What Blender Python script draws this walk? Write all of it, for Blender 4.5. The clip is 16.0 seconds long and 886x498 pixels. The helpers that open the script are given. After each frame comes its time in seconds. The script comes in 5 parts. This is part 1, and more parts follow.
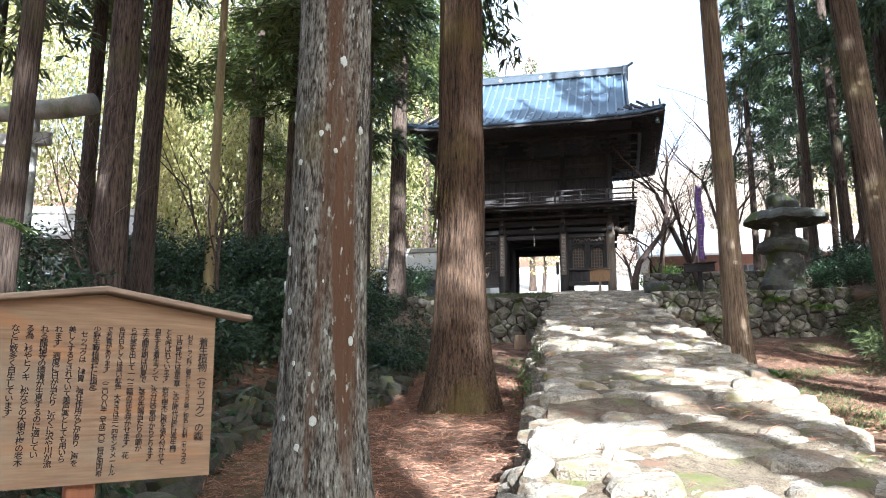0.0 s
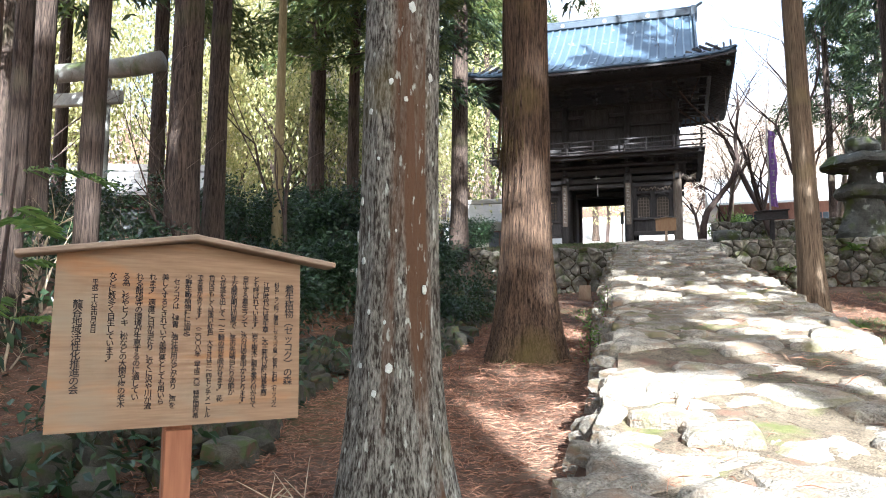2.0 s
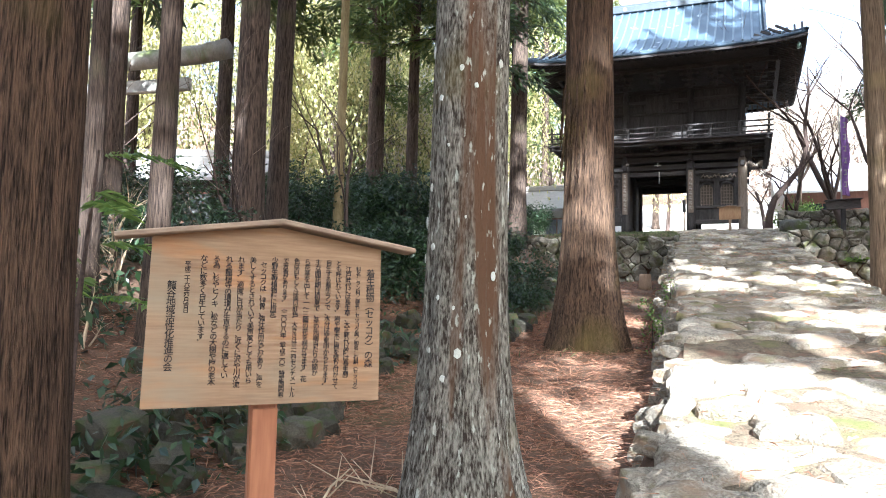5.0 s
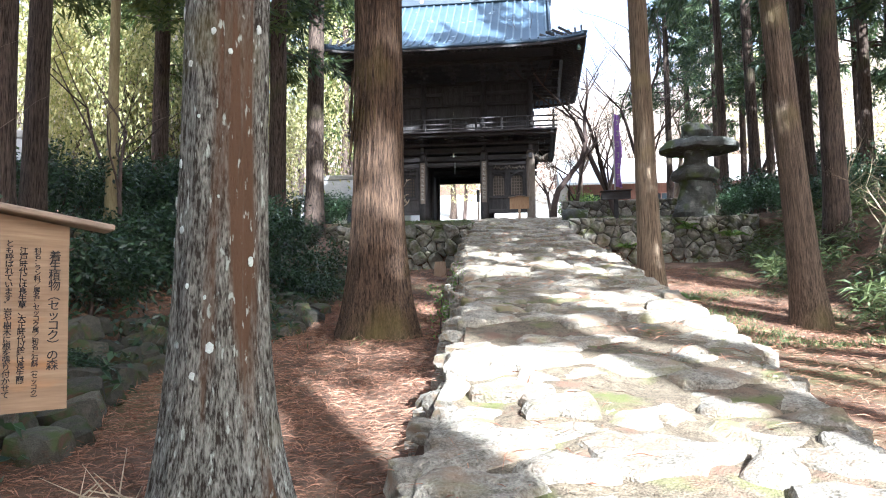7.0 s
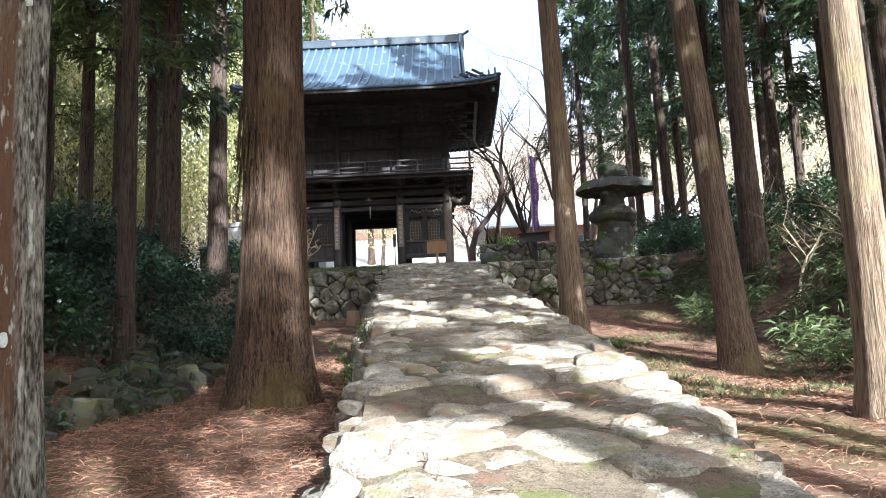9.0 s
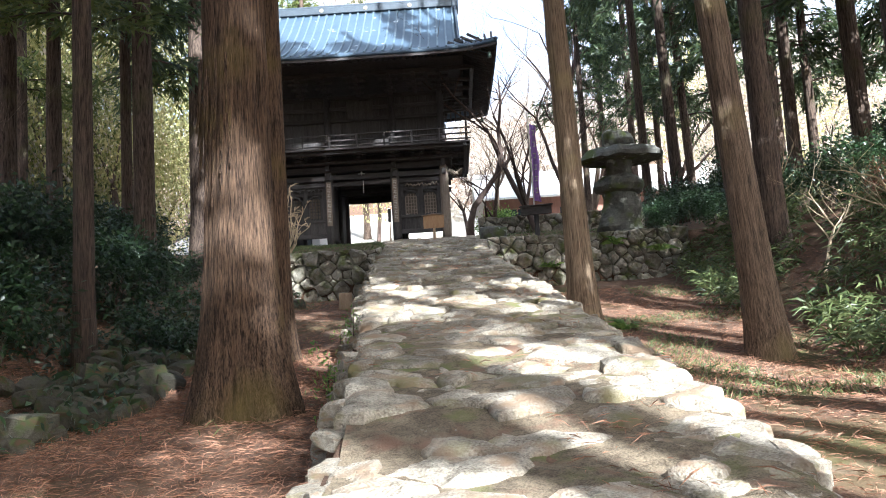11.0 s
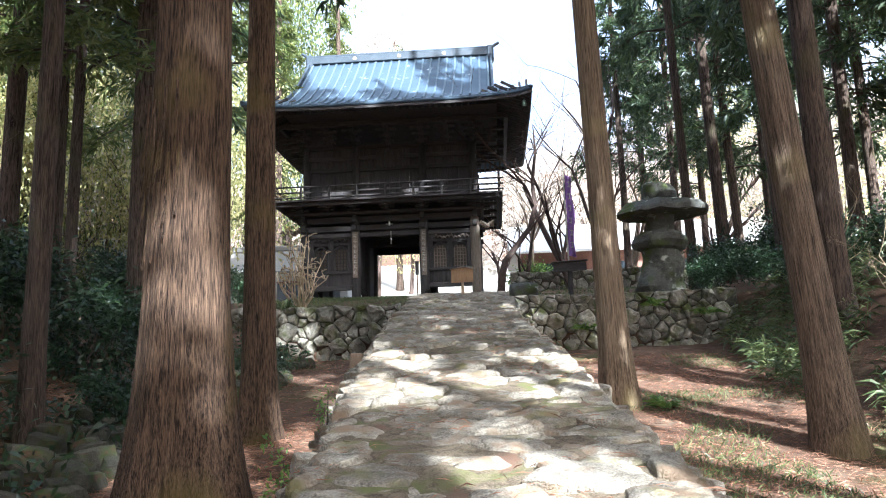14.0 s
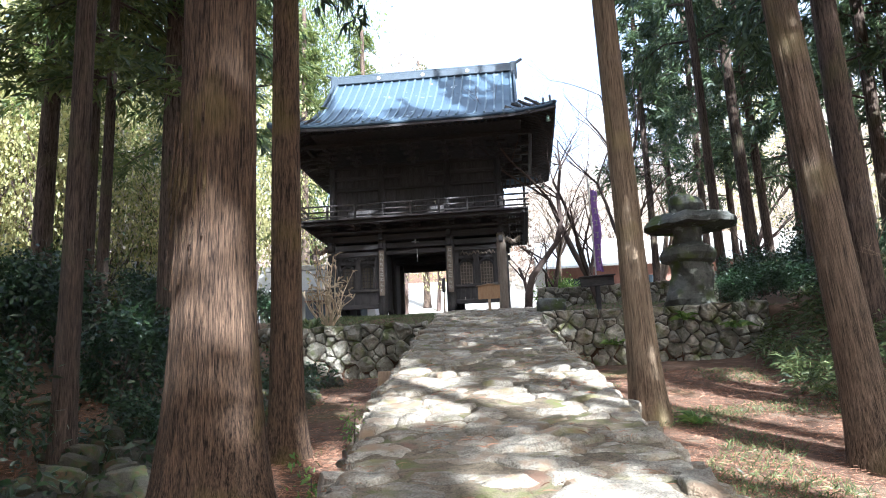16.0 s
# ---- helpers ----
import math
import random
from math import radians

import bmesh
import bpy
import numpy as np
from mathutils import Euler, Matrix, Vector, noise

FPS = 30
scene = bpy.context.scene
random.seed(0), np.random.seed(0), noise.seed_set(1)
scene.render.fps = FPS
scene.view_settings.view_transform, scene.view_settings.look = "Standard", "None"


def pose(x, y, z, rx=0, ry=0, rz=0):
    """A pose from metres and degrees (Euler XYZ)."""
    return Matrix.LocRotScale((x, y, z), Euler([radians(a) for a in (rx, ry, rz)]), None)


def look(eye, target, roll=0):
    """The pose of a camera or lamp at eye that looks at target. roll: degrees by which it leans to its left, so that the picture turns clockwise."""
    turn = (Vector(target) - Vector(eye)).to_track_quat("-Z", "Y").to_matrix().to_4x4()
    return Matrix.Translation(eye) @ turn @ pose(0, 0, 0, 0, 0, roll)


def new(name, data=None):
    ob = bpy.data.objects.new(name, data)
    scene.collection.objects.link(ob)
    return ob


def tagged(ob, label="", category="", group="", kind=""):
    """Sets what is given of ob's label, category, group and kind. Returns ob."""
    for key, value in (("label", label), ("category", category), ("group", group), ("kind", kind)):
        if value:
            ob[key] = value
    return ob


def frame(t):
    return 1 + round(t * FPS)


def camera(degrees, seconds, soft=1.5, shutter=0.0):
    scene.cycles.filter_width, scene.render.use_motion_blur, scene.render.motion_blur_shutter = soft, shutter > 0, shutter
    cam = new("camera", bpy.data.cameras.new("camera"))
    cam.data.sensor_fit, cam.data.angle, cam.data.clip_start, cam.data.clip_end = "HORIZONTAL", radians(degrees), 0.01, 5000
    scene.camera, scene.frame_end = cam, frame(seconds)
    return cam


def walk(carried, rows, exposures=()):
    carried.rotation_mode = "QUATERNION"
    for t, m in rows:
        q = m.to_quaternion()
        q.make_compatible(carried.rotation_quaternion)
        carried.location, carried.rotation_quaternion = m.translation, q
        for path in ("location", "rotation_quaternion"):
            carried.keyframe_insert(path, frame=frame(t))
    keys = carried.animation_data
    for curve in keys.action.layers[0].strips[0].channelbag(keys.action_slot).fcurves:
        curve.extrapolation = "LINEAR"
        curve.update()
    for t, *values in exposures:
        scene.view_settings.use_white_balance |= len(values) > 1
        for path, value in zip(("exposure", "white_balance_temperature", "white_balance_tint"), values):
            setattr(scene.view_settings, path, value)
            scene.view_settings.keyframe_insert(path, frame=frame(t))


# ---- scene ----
cam = camera(61.2, 16.0, soft=1.0)
PATH = [
    (0, (0.576, -0.275, 1.423), (0.125, 1.644, 1.763), 0.2),
    (0.5, (0.569, -0.277, 1.429), (0.094, 1.641, 1.734), 0.3),
    (1, (0.549, -0.275, 1.418), (0.032, 1.639, 1.681), 0.0),
    (1.5, (0.518, -0.248, 1.404), (-0.045, 1.658, 1.636), -0.1),
    (2, (0.5, -0.263, 1.408), (-0.111, 1.63, 1.62), 0.2),
    (2.5, (0.49, -0.274, 1.411), (-0.153, 1.607, 1.631), 0.5),
    (3, (0.482, -0.286, 1.407), (-0.179, 1.586, 1.645), 0.8),
    (3.5, (0.473, -0.287, 1.408), (-0.204, 1.579, 1.651), 1.0),
    (4, (0.462, -0.292, 1.407), (-0.265, 1.559, 1.619), 1.2),
    (4.2, (0.455, -0.289, 1.405), (-0.303, 1.552, 1.604), 1.4),
    (6.3, (0.407, -0.325, 1.407), (-0.207, 1.574, 1.545), 1.1),
    (6.5, (0.432, -0.253, 1.41), (-0.093, 1.671, 1.551), 0.7),
    (7, (0.576, 0.025, 1.39), (0.326, 2.003, 1.541), -0.5),
    (7.5, (0.711, 0.297, 1.48), (0.616, 2.287, 1.658), -0.9),
    (8, (0.685, 0.632, 1.485), (0.668, 2.621, 1.692), -0.9),
    (8.5, (0.637, 0.902, 1.546), (0.615, 2.887, 1.791), -1.5),
    (8.7, (0.654, 1.043, 1.521), (0.625, 3.025, 1.786), -1.9),
    (10.8, (0.653, 2.43, 1.865), (0.611, 4.418, 2.076), -3.2),
    (11, (0.646, 2.598, 1.842), (0.613, 4.589, 2.032), -3.4),
    (11.5, (0.633, 2.989, 1.908), (0.654, 4.983, 2.066), -3.4),
    (12, (0.757, 3.36, 1.929), (0.736, 5.351, 2.123), -3.0),
    (12.5, (0.868, 3.68, 1.986), (0.799, 5.665, 2.219), -2.3),
    (13, (0.92, 4.021, 2.098), (0.799, 5.998, 2.378), -2.0),
    (13.5, (0.987, 4.169, 2.155), (0.861, 6.142, 2.459), -2.1),
    (14, (1.075, 4.241, 2.18), (0.943, 6.209, 2.508), -1.8),
    (14.5, (1.091, 4.225, 2.18), (0.943, 6.191, 2.517), -2.1),
    (15, (1.096, 4.227, 2.179), (0.927, 6.188, 2.531), -2.2),
    (15.5, (1.107, 4.226, 2.184), (0.919, 6.184, 2.546), -2.4),
    (16, (1.103, 4.241, 2.179), (0.902, 6.195, 2.554), -2.4),
]
walk(cam, [(t, look(eye, target, roll)) for t, eye, target, roll in PATH],
     [(0, 2.3, 5100, 8), (2, 2.45, 5150, 8), (4.2, 2.6, 5150, 8), (6.3, 2.9, 5050, 8), (7, 2.5, 5000, 8), (8, 2.05, 5050, 8), (11, 2.15, 5250, 8), (12, 2.15, 5250, 8), (14, 2.25, 5100, 8), (16, 2.25, 5050, 8)])

# ---- light ----
SUN_EL, SUN_AZ = radians(33), math.atan2(0.49, -0.872)   # azimuth measured from +y towards +x
world = bpy.data.worlds.new("world")
scene.world = world
world.use_nodes = True
wn = world.node_tree.nodes
sky = wn.new("ShaderNodeTexSky")
sky.sky_type, sky.sun_disc = "NISHITA", False
sky.sun_elevation, sky.sun_rotation = SUN_EL, SUN_AZ
sky.air_density, sky.dust_density, sky.ozone_density = 1.0, 8.0, 0.3
wn["Background"].inputs["Strength"].default_value = 0.145
# thin high haze whitening the sky
veil = wn.new("ShaderNodeMix")
veil.data_type = "RGBA"
veil.inputs[0].default_value = 0.55
veil.inputs[7].default_value = (2.8, 2.8, 2.85, 1)
world.node_tree.links.new(sky.outputs[0], veil.inputs[6])
world.node_tree.links.new(veil.outputs[2], wn["Background"].inputs["Color"])
sun_data = bpy.data.lights.new("sun", "SUN")
sun_data.energy, sun_data.angle, sun_data.color = 5.0, radians(0.55), (1.0, 0.935, 0.83)
sun = new("sun", sun_data)
to_sun = Vector((math.sin(SUN_AZ) * math.cos(SUN_EL), math.cos(SUN_AZ) * math.cos(SUN_EL), math.sin(SUN_EL)))
sun.matrix_world = look((20, -20, 30), Vector((20, -20, 30)) - to_sun)


# ---- materials ----
def material(name, dark, light, scale=(6, 6, 6), fine=40.0, rough=0.85, bump=0.4, dist=0.02, extra=None, detail=6.0, metal=0.0,
             per_object=0.0, per_island=0.0, lo=0.3, hi=0.7):
    """Two-scale noise between a dark and a light colour, with relief. extra: a third colour in patches (colour, scale, from, to)."""
    m = bpy.data.materials.new(name)
    m.use_nodes = True
    n, l = m.node_tree.nodes, m.node_tree.links
    b = n["Principled BSDF"]
    co = n.new("ShaderNodeTexCoord")
    mp = n.new("ShaderNodeMapping")
    mp.inputs["Scale"].default_value = scale
    l.new(co.outputs["Object"], mp.inputs[0])
    a = n.new("ShaderNodeTexNoise")
    a.inputs["Scale"].default_value, a.inputs["Detail"].default_value, a.inputs["Roughness"].default_value = 1.0, detail, 0.62
    a.inputs["Distortion"].default_value = 0.7
    l.new(mp.outputs[0], a.inputs["Vector"])
    f = n.new("ShaderNodeTexNoise")
    f.inputs["Scale"].default_value, f.inputs["Detail"].default_value = fine / max(scale), 4.0
    l.new(mp.outputs[0], f.inputs["Vector"])
    mx = n.new("ShaderNodeMix")
    mx.inputs["Factor"].default_value = 0.45
    l.new(a.outputs[0], mx.inputs["A"]), l.new(f.outputs[0], mx.inputs["B"])
    r = n.new("ShaderNodeValToRGB")
    r.color_ramp.elements[0].position, r.color_ramp.elements[0].color = lo, (*dark, 1)
    r.color_ramp.elements[1].position, r.color_ramp.elements[1].color = hi, (*light, 1)
    l.new(mx.outputs[0], r.inputs[0])
    colour = r.outputs[0]
    for colour2, sc, p0, p1 in (extra or ()):
        e = n.new("ShaderNodeTexNoise")
        e.inputs["Scale"].default_value, e.inputs["Detail"].default_value = (1.0 if isinstance(sc, tuple) else sc), 5.0
        if isinstance(sc, tuple):
            emp = n.new("ShaderNodeMapping")
            emp.inputs["Scale"].default_value = sc
            e.inputs["Scale"].default_value = 1.0
            l.new(co.outputs["Object"], emp.inputs[0]), l.new(emp.outputs[0], e.inputs["Vector"])
        else:
            l.new(co.outputs["Object"], e.inputs["Vector"])
        q = n.new("ShaderNodeMapRange")
        q.inputs["From Min"].default_value, q.inputs["From Max"].default_value = p0, p1
        l.new(e.outputs[0], q.inputs[0])
        k = n.new("ShaderNodeMix")
        k.data_type = "RGBA"
        k.inputs[7].default_value = (*colour2, 1)
        l.new(q.outputs[0], k.inputs[0]), l.new(colour, k.inputs[6])
        colour = k.outputs[2]
    for amount, kind in ((per_object, "o"), (per_island, "i")):
        if amount:
            src = n.new("ShaderNodeObjectInfo").outputs["Random"] if kind == "o" else n.new("ShaderNodeNewGeometry").outputs["Random Per Island"]
            q = n.new("ShaderNodeMapRange")
            q.inputs["To Min"].default_value, q.inputs["To Max"].default_value = 1 - amount, 1 + amount
            l.new(src, q.inputs[0])
            h = n.new("ShaderNodeHueSaturation")
            l.new(q.outputs[0], h.inputs["Value"]), l.new(colour, h.inputs["Color"])
            colour = h.outputs[0]
    l.new(colour, b.inputs["Base Color"])
    b.inputs["Roughness"].default_value, b.inputs["Metallic"].default_value = rough, metal
    b.inputs["Specular IOR Level"].default_value = 0.2 if rough > 0.74 else 0.5
    if bump:
        u = n.new("ShaderNodeBump")
        u.inputs["Strength"].default_value, u.inputs["Distance"].default_value = bump, dist
        l.new(mx.outputs[0], u.inputs["Height"]), l.new(u.outputs[0], b.inputs["Normal"])
    return m


def leaf_material(name, dark, light, through_light=0.35, rough=0.45):
    """Thin leaves: colour by leaf, some light passing through."""
    m = bpy.data.materials.new(name)
    m.use_nodes = True
    n, l = m.node_tree.nodes, m.node_tree.links
    b, out = n["Principled BSDF"], n["Material Output"]
    g = n.new("ShaderNodeNewGeometry")
    r = n.new("ShaderNodeValToRGB")
    r.color_ramp.elements[0].color, r.color_ramp.elements[1].color = (*dark, 1), (*light, 1)
    l.new(g.outputs["Random Per Island"], r.inputs[0])
    l.new(r.outputs[0], b.inputs["Base Color"])
    b.inputs["Roughness"].default_value = rough
    t = n.new("ShaderNodeBsdfTranslucent")
    l.new(r.outputs[0], t.inputs["Color"])
    mix = n.new("ShaderNodeMixShader")
    mix.inputs[0].default_value = through_light
    l.new(b.outputs[0], mix.inputs[1]), l.new(t.outputs[0], mix.inputs[2]), l.new(mix.outputs[0], out.inputs[0])
    return m


M = {
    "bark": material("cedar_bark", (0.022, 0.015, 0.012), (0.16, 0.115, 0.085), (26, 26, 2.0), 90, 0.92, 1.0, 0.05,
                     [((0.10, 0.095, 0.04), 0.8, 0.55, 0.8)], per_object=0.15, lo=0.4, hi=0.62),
    "bark_red": material("red_cedar_bark", (0.018, 0.011, 0.008), (0.185, 0.116, 0.07), (38, 38, 2.4), 150, 0.92, 1.0, 0.06,
                         [((0.18, 0.135, 0.04), 0.7, 0.54, 0.74)], lo=0.4, hi=0.62),
    "bark_brown": material("grey_brown_cedar_bark", (0.03, 0.021, 0.015), (0.24, 0.17, 0.115), (34, 34, 2.0), 130, 0.92, 1.0, 0.05,
                           [((0.22, 0.17, 0.07), 0.8, 0.54, 0.76)], lo=0.38, hi=0.62),
    "bark_grey": material("grey_plated_bark", (0.035, 0.026, 0.018), (0.29, 0.275, 0.225), (30, 30, 7), 100, 0.93, 1.0, 0.03,
                          [((0.15, 0.12, 0.045), 0.8, 0.54, 0.7), ((0.11, 0.062, 0.034), (3.4, 3.4, 0.12), 0.57, 0.63), ((0.42, 0.43, 0.36), (26, 26, 9), 0.62, 0.68)], lo=0.42, hi=0.6),
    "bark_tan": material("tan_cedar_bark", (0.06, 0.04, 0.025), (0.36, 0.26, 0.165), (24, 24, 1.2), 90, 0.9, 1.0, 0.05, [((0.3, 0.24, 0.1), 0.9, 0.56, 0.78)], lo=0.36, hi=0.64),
    "bark_pale": material("pale_smooth_bark", (0.2, 0.15, 0.07), (0.42, 0.34, 0.18), (12, 12, 2), 60, 0.85, 0.5, 0.02),
    "twig": material("dry_twig", (0.16, 0.11, 0.08), (0.34, 0.27, 0.2), (8, 8, 8), 50, 0.85, 0.0, per_island=0.3),
    "twig_dark": material("dark_twig", (0.05, 0.035, 0.03), (0.14, 0.1, 0.08), (8, 8, 8), 50, 0.85, 0.0, per_island=0.3),
    "straw": material("pale_dry_stem", (0.38, 0.28, 0.17), (0.66, 0.53, 0.36), (8, 8, 8), 50, 0.8, 0.0, per_island=0.3),
    "lichen": material("pale_lichen", (0.45, 0.48, 0.42), (0.75, 0.77, 0.7), (30, 30, 30), 120, 0.95, 0.5, 0.004),
    "litter_ground": material("cedar_litter_ground", (0.05, 0.031, 0.021), (0.21, 0.125, 0.078), (3, 3, 3), 55, 0.97, 0.9, 0.04,
                              [((0.10, 0.09, 0.035), 0.35, 0.56, 0.7), ((0.2, 0.15, 0.1), 1.1, 0.6, 0.75)]),
    "needles": material("fallen_needles", (0.13, 0.062, 0.036), (0.46, 0.25, 0.155), (5, 5, 5), 40, 0.9, 0.0, per_island=0.5),
    "path_soil": material("path_soil_and_moss", (0.07, 0.052, 0.034), (0.26, 0.205, 0.135), (9, 9, 9), 75, 0.95, 1.0, 0.04,
                          [((0.15, 0.15, 0.055), 2.4, 0.55, 0.68), ((0.19, 0.115, 0.075), 3.1, 0.57, 0.7)], lo=0.36, hi=0.64),
    "slab": material("worn_path_stone", (0.11, 0.09, 0.064), (0.42, 0.37, 0.29), (7, 7, 7), 60, 0.88, 1.0, 0.04,
                     [((0.19, 0.165, 0.08), 2.6, 0.55, 0.7), ((0.24, 0.17, 0.11), 3.7, 0.5, 0.68)], per_object=0.22, per_island=0.22, lo=0.36, hi=0.64),
    "wall_stone": material("mossy_wall_stone", (0.13, 0.115, 0.085), (0.44, 0.4, 0.32), (6, 6, 6), 55, 0.9, 0.8, 0.03,
                           [((0.13, 0.14, 0.05), 2.2, 0.5, 0.66)], per_object=0.3),
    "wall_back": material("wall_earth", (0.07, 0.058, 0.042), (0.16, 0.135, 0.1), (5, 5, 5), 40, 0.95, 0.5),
    "lantern": material("weathered_lantern_stone", (0.05, 0.048, 0.042), (0.2, 0.195, 0.165), (5, 5, 5), 50, 0.94, 1.0, 0.06,
                        [((0.1, 0.12, 0.04), 1.5, 0.52, 0.66), ((0.4, 0.4, 0.34), 4, 0.62, 0.7)]),
    "bank_stone": material("mossy_bank_stone", (0.035, 0.03, 0.022), (0.15, 0.135, 0.1), (5, 5, 5), 50, 0.94, 1.0, 0.04,
                           [((0.07, 0.085, 0.03), 2.2, 0.48, 0.62), ((0.12, 0.07, 0.045), 3.0, 0.56, 0.68)], per_object=0.3),
    "torii": material("torii_stone", (0.17, 0.16, 0.14), (0.4, 0.38, 0.33), (5, 5, 5), 60, 0.9, 0.6, 0.02, [((0.12, 0.14, 0.05), 1.5, 0.54, 0.7)]),
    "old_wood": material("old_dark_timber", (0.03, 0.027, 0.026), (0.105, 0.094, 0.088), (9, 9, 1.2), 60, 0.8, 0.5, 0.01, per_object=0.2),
    "old_wood_x": material("old_dark_beam", (0.03, 0.027, 0.026), (0.105, 0.094, 0.088), (1.2, 9, 9), 60, 0.8, 0.5, 0.01, per_object=0.2),
    "old_panel": material("old_dark_board", (0.034, 0.031, 0.03), (0.105, 0.094, 0.088), (7, 7, 0.8), 50, 0.85, 0.5, 0.01, per_object=0.15),
    # pale worn wood; also colours gate parts paler to stand for sunlight
    "worn_lit_wood": material("worn_and_sunlit_gate_wood", (0.13, 0.1, 0.075), (0.34, 0.28, 0.22), (11, 11, 0.9), 60, 0.85, 0.6, 0.01),
    # pale patches mixed into the roof colour stand for spots of sun
    "roof": material("blue_grey_sheet_roof", (0.032, 0.055, 0.082), (0.062, 0.095, 0.13), (1.2, 1.2, 1.2), 18, 0.6, 0.15, 0.01,
                     [((0.36, 0.4, 0.42), 1.6, 0.66, 0.72)]),
    # seams lighter than the roof sheet
    "roof_seam": material("pale_roof_seam", (0.07, 0.1, 0.125), (0.14, 0.18, 0.21), (2, 2, 2), 18, 0.55, 0.0),
    "roof_dark": material("dark_ridge_sheet", (0.025, 0.036, 0.048), (0.06, 0.078, 0.095), (2, 2, 2), 20, 0.5, 0.2, 0.01),
    "gilt": material("dull_gilt", (0.26, 0.21, 0.13), (0.42, 0.36, 0.24), (10, 10, 10), 50, 0.55, 0.1, metal=0.4),
    "verdigris": material("bronze_bell", (0.12, 0.18, 0.14), (0.22, 0.3, 0.24), (10, 10, 10), 50, 0.5, 0.2, metal=0.5),
    "board": material("weathered_notice_board", (0.24, 0.15, 0.085), (0.4, 0.275, 0.165), (2.2, 2.2, 30), 120, 0.75, 0.25, 0.004,
                      [((0.46, 0.2, 0.06), (2.0, 2.0, 9.0), 0.54, 0.7), ((0.3, 0.25, 0.17), (1.5, 1.5, 4.0), 0.5, 0.66)]),
    "board_wood": material("orange_brown_post", (0.26, 0.1, 0.045), (0.42, 0.18, 0.08), (18, 18, 1.5), 90, 0.7, 0.3, 0.005),
    "board_roof": material("weathered_board_roof", (0.2, 0.14, 0.1), (0.42, 0.32, 0.22), (3, 3, 14), 80, 0.8, 0.4, 0.006),
    "ink": material("black_ink", (0.012, 0.01, 0.01), (0.035, 0.03, 0.025), (30, 30, 30), 90, 0.7, 0.0),
    "sign_wood": material("sign_wood", (0.28, 0.16, 0.08), (0.45, 0.28, 0.15), (14, 14, 2), 60, 0.75, 0.3, 0.005),
    "plaque": material("pale_plaque_marks", (0.4, 0.37, 0.32), (0.55, 0.52, 0.46), (20, 20, 20), 90, 0.8, 0.0),
    "banner": material("purple_banner_cloth", (0.24, 0.11, 0.34), (0.4, 0.22, 0.52), (6, 6, 6), 60, 0.8, 0.2, 0.005),
    "white": material("white_plaster_and_sunlit_roof", (0.62, 0.6, 0.56), (0.8, 0.78, 0.74), (2, 2, 2), 20, 0.9, 0.1, 0.01),
    "house_roof": material("house_roof_tiles", (0.2, 0.19, 0.18), (0.36, 0.34, 0.32), (1, 9, 9), 40, 0.6, 0.6, 0.04),
    "house_wood": material("house_timber", (0.16, 0.08, 0.06), (0.3, 0.16, 0.12), (9, 9, 1.2), 50, 0.8, 0.3, 0.01),
    "glass": material("dark_window_glass", (0.02, 0.025, 0.03), (0.05, 0.06, 0.07), (1, 1, 1), 10, 0.12, 0.0),
    "yard": material("pale_yard_gravel", (0.38, 0.35, 0.29), (0.58, 0.55, 0.48), (3, 3, 3), 70, 0.95, 0.5, 0.02),
    "stump": material("cut_stump_wood", (0.34, 0.22, 0.13), (0.55, 0.4, 0.27), (9, 9, 2), 60, 0.85, 0.5, 0.01),
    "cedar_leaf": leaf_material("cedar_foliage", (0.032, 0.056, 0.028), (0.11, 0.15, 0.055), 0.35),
    # brighter copy of the cedar foliage, with sunlight put into its colour
    "cedar_lit": leaf_material("sunlit_cedar_foliage", (0.05, 0.085, 0.02), (0.2, 0.22, 0.06), 0.4),
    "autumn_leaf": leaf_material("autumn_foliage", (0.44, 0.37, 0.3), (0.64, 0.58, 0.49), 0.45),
    "yellow_leaf": leaf_material("yellow_green_foliage", (0.24, 0.25, 0.08), (0.6, 0.54, 0.25), 0.5),
    "shrub_leaf": leaf_material("glossy_dark_leaves", (0.012, 0.03, 0.012), (0.05, 0.09, 0.03), 0.15, 0.3),
    "grass": leaf_material("bamboo_grass_leaves", (0.04, 0.065, 0.02), (0.2, 0.23, 0.085), 0.35),
    "fern": leaf_material("bright_fern", (0.08, 0.16, 0.03), (0.26, 0.36, 0.08), 0.45),
    "maroon": leaf_material("red_leaves", (0.28, 0.02, 0.03), (0.5, 0.05, 0.06), 0.3),
    "brown_leaf": leaf_material("dead_brown_foliage", (0.16, 0.055, 0.03), (0.32, 0.14, 0.08), 0.3),
}


# ---- geometry helpers ----
rng = np.random.default_rng(7)


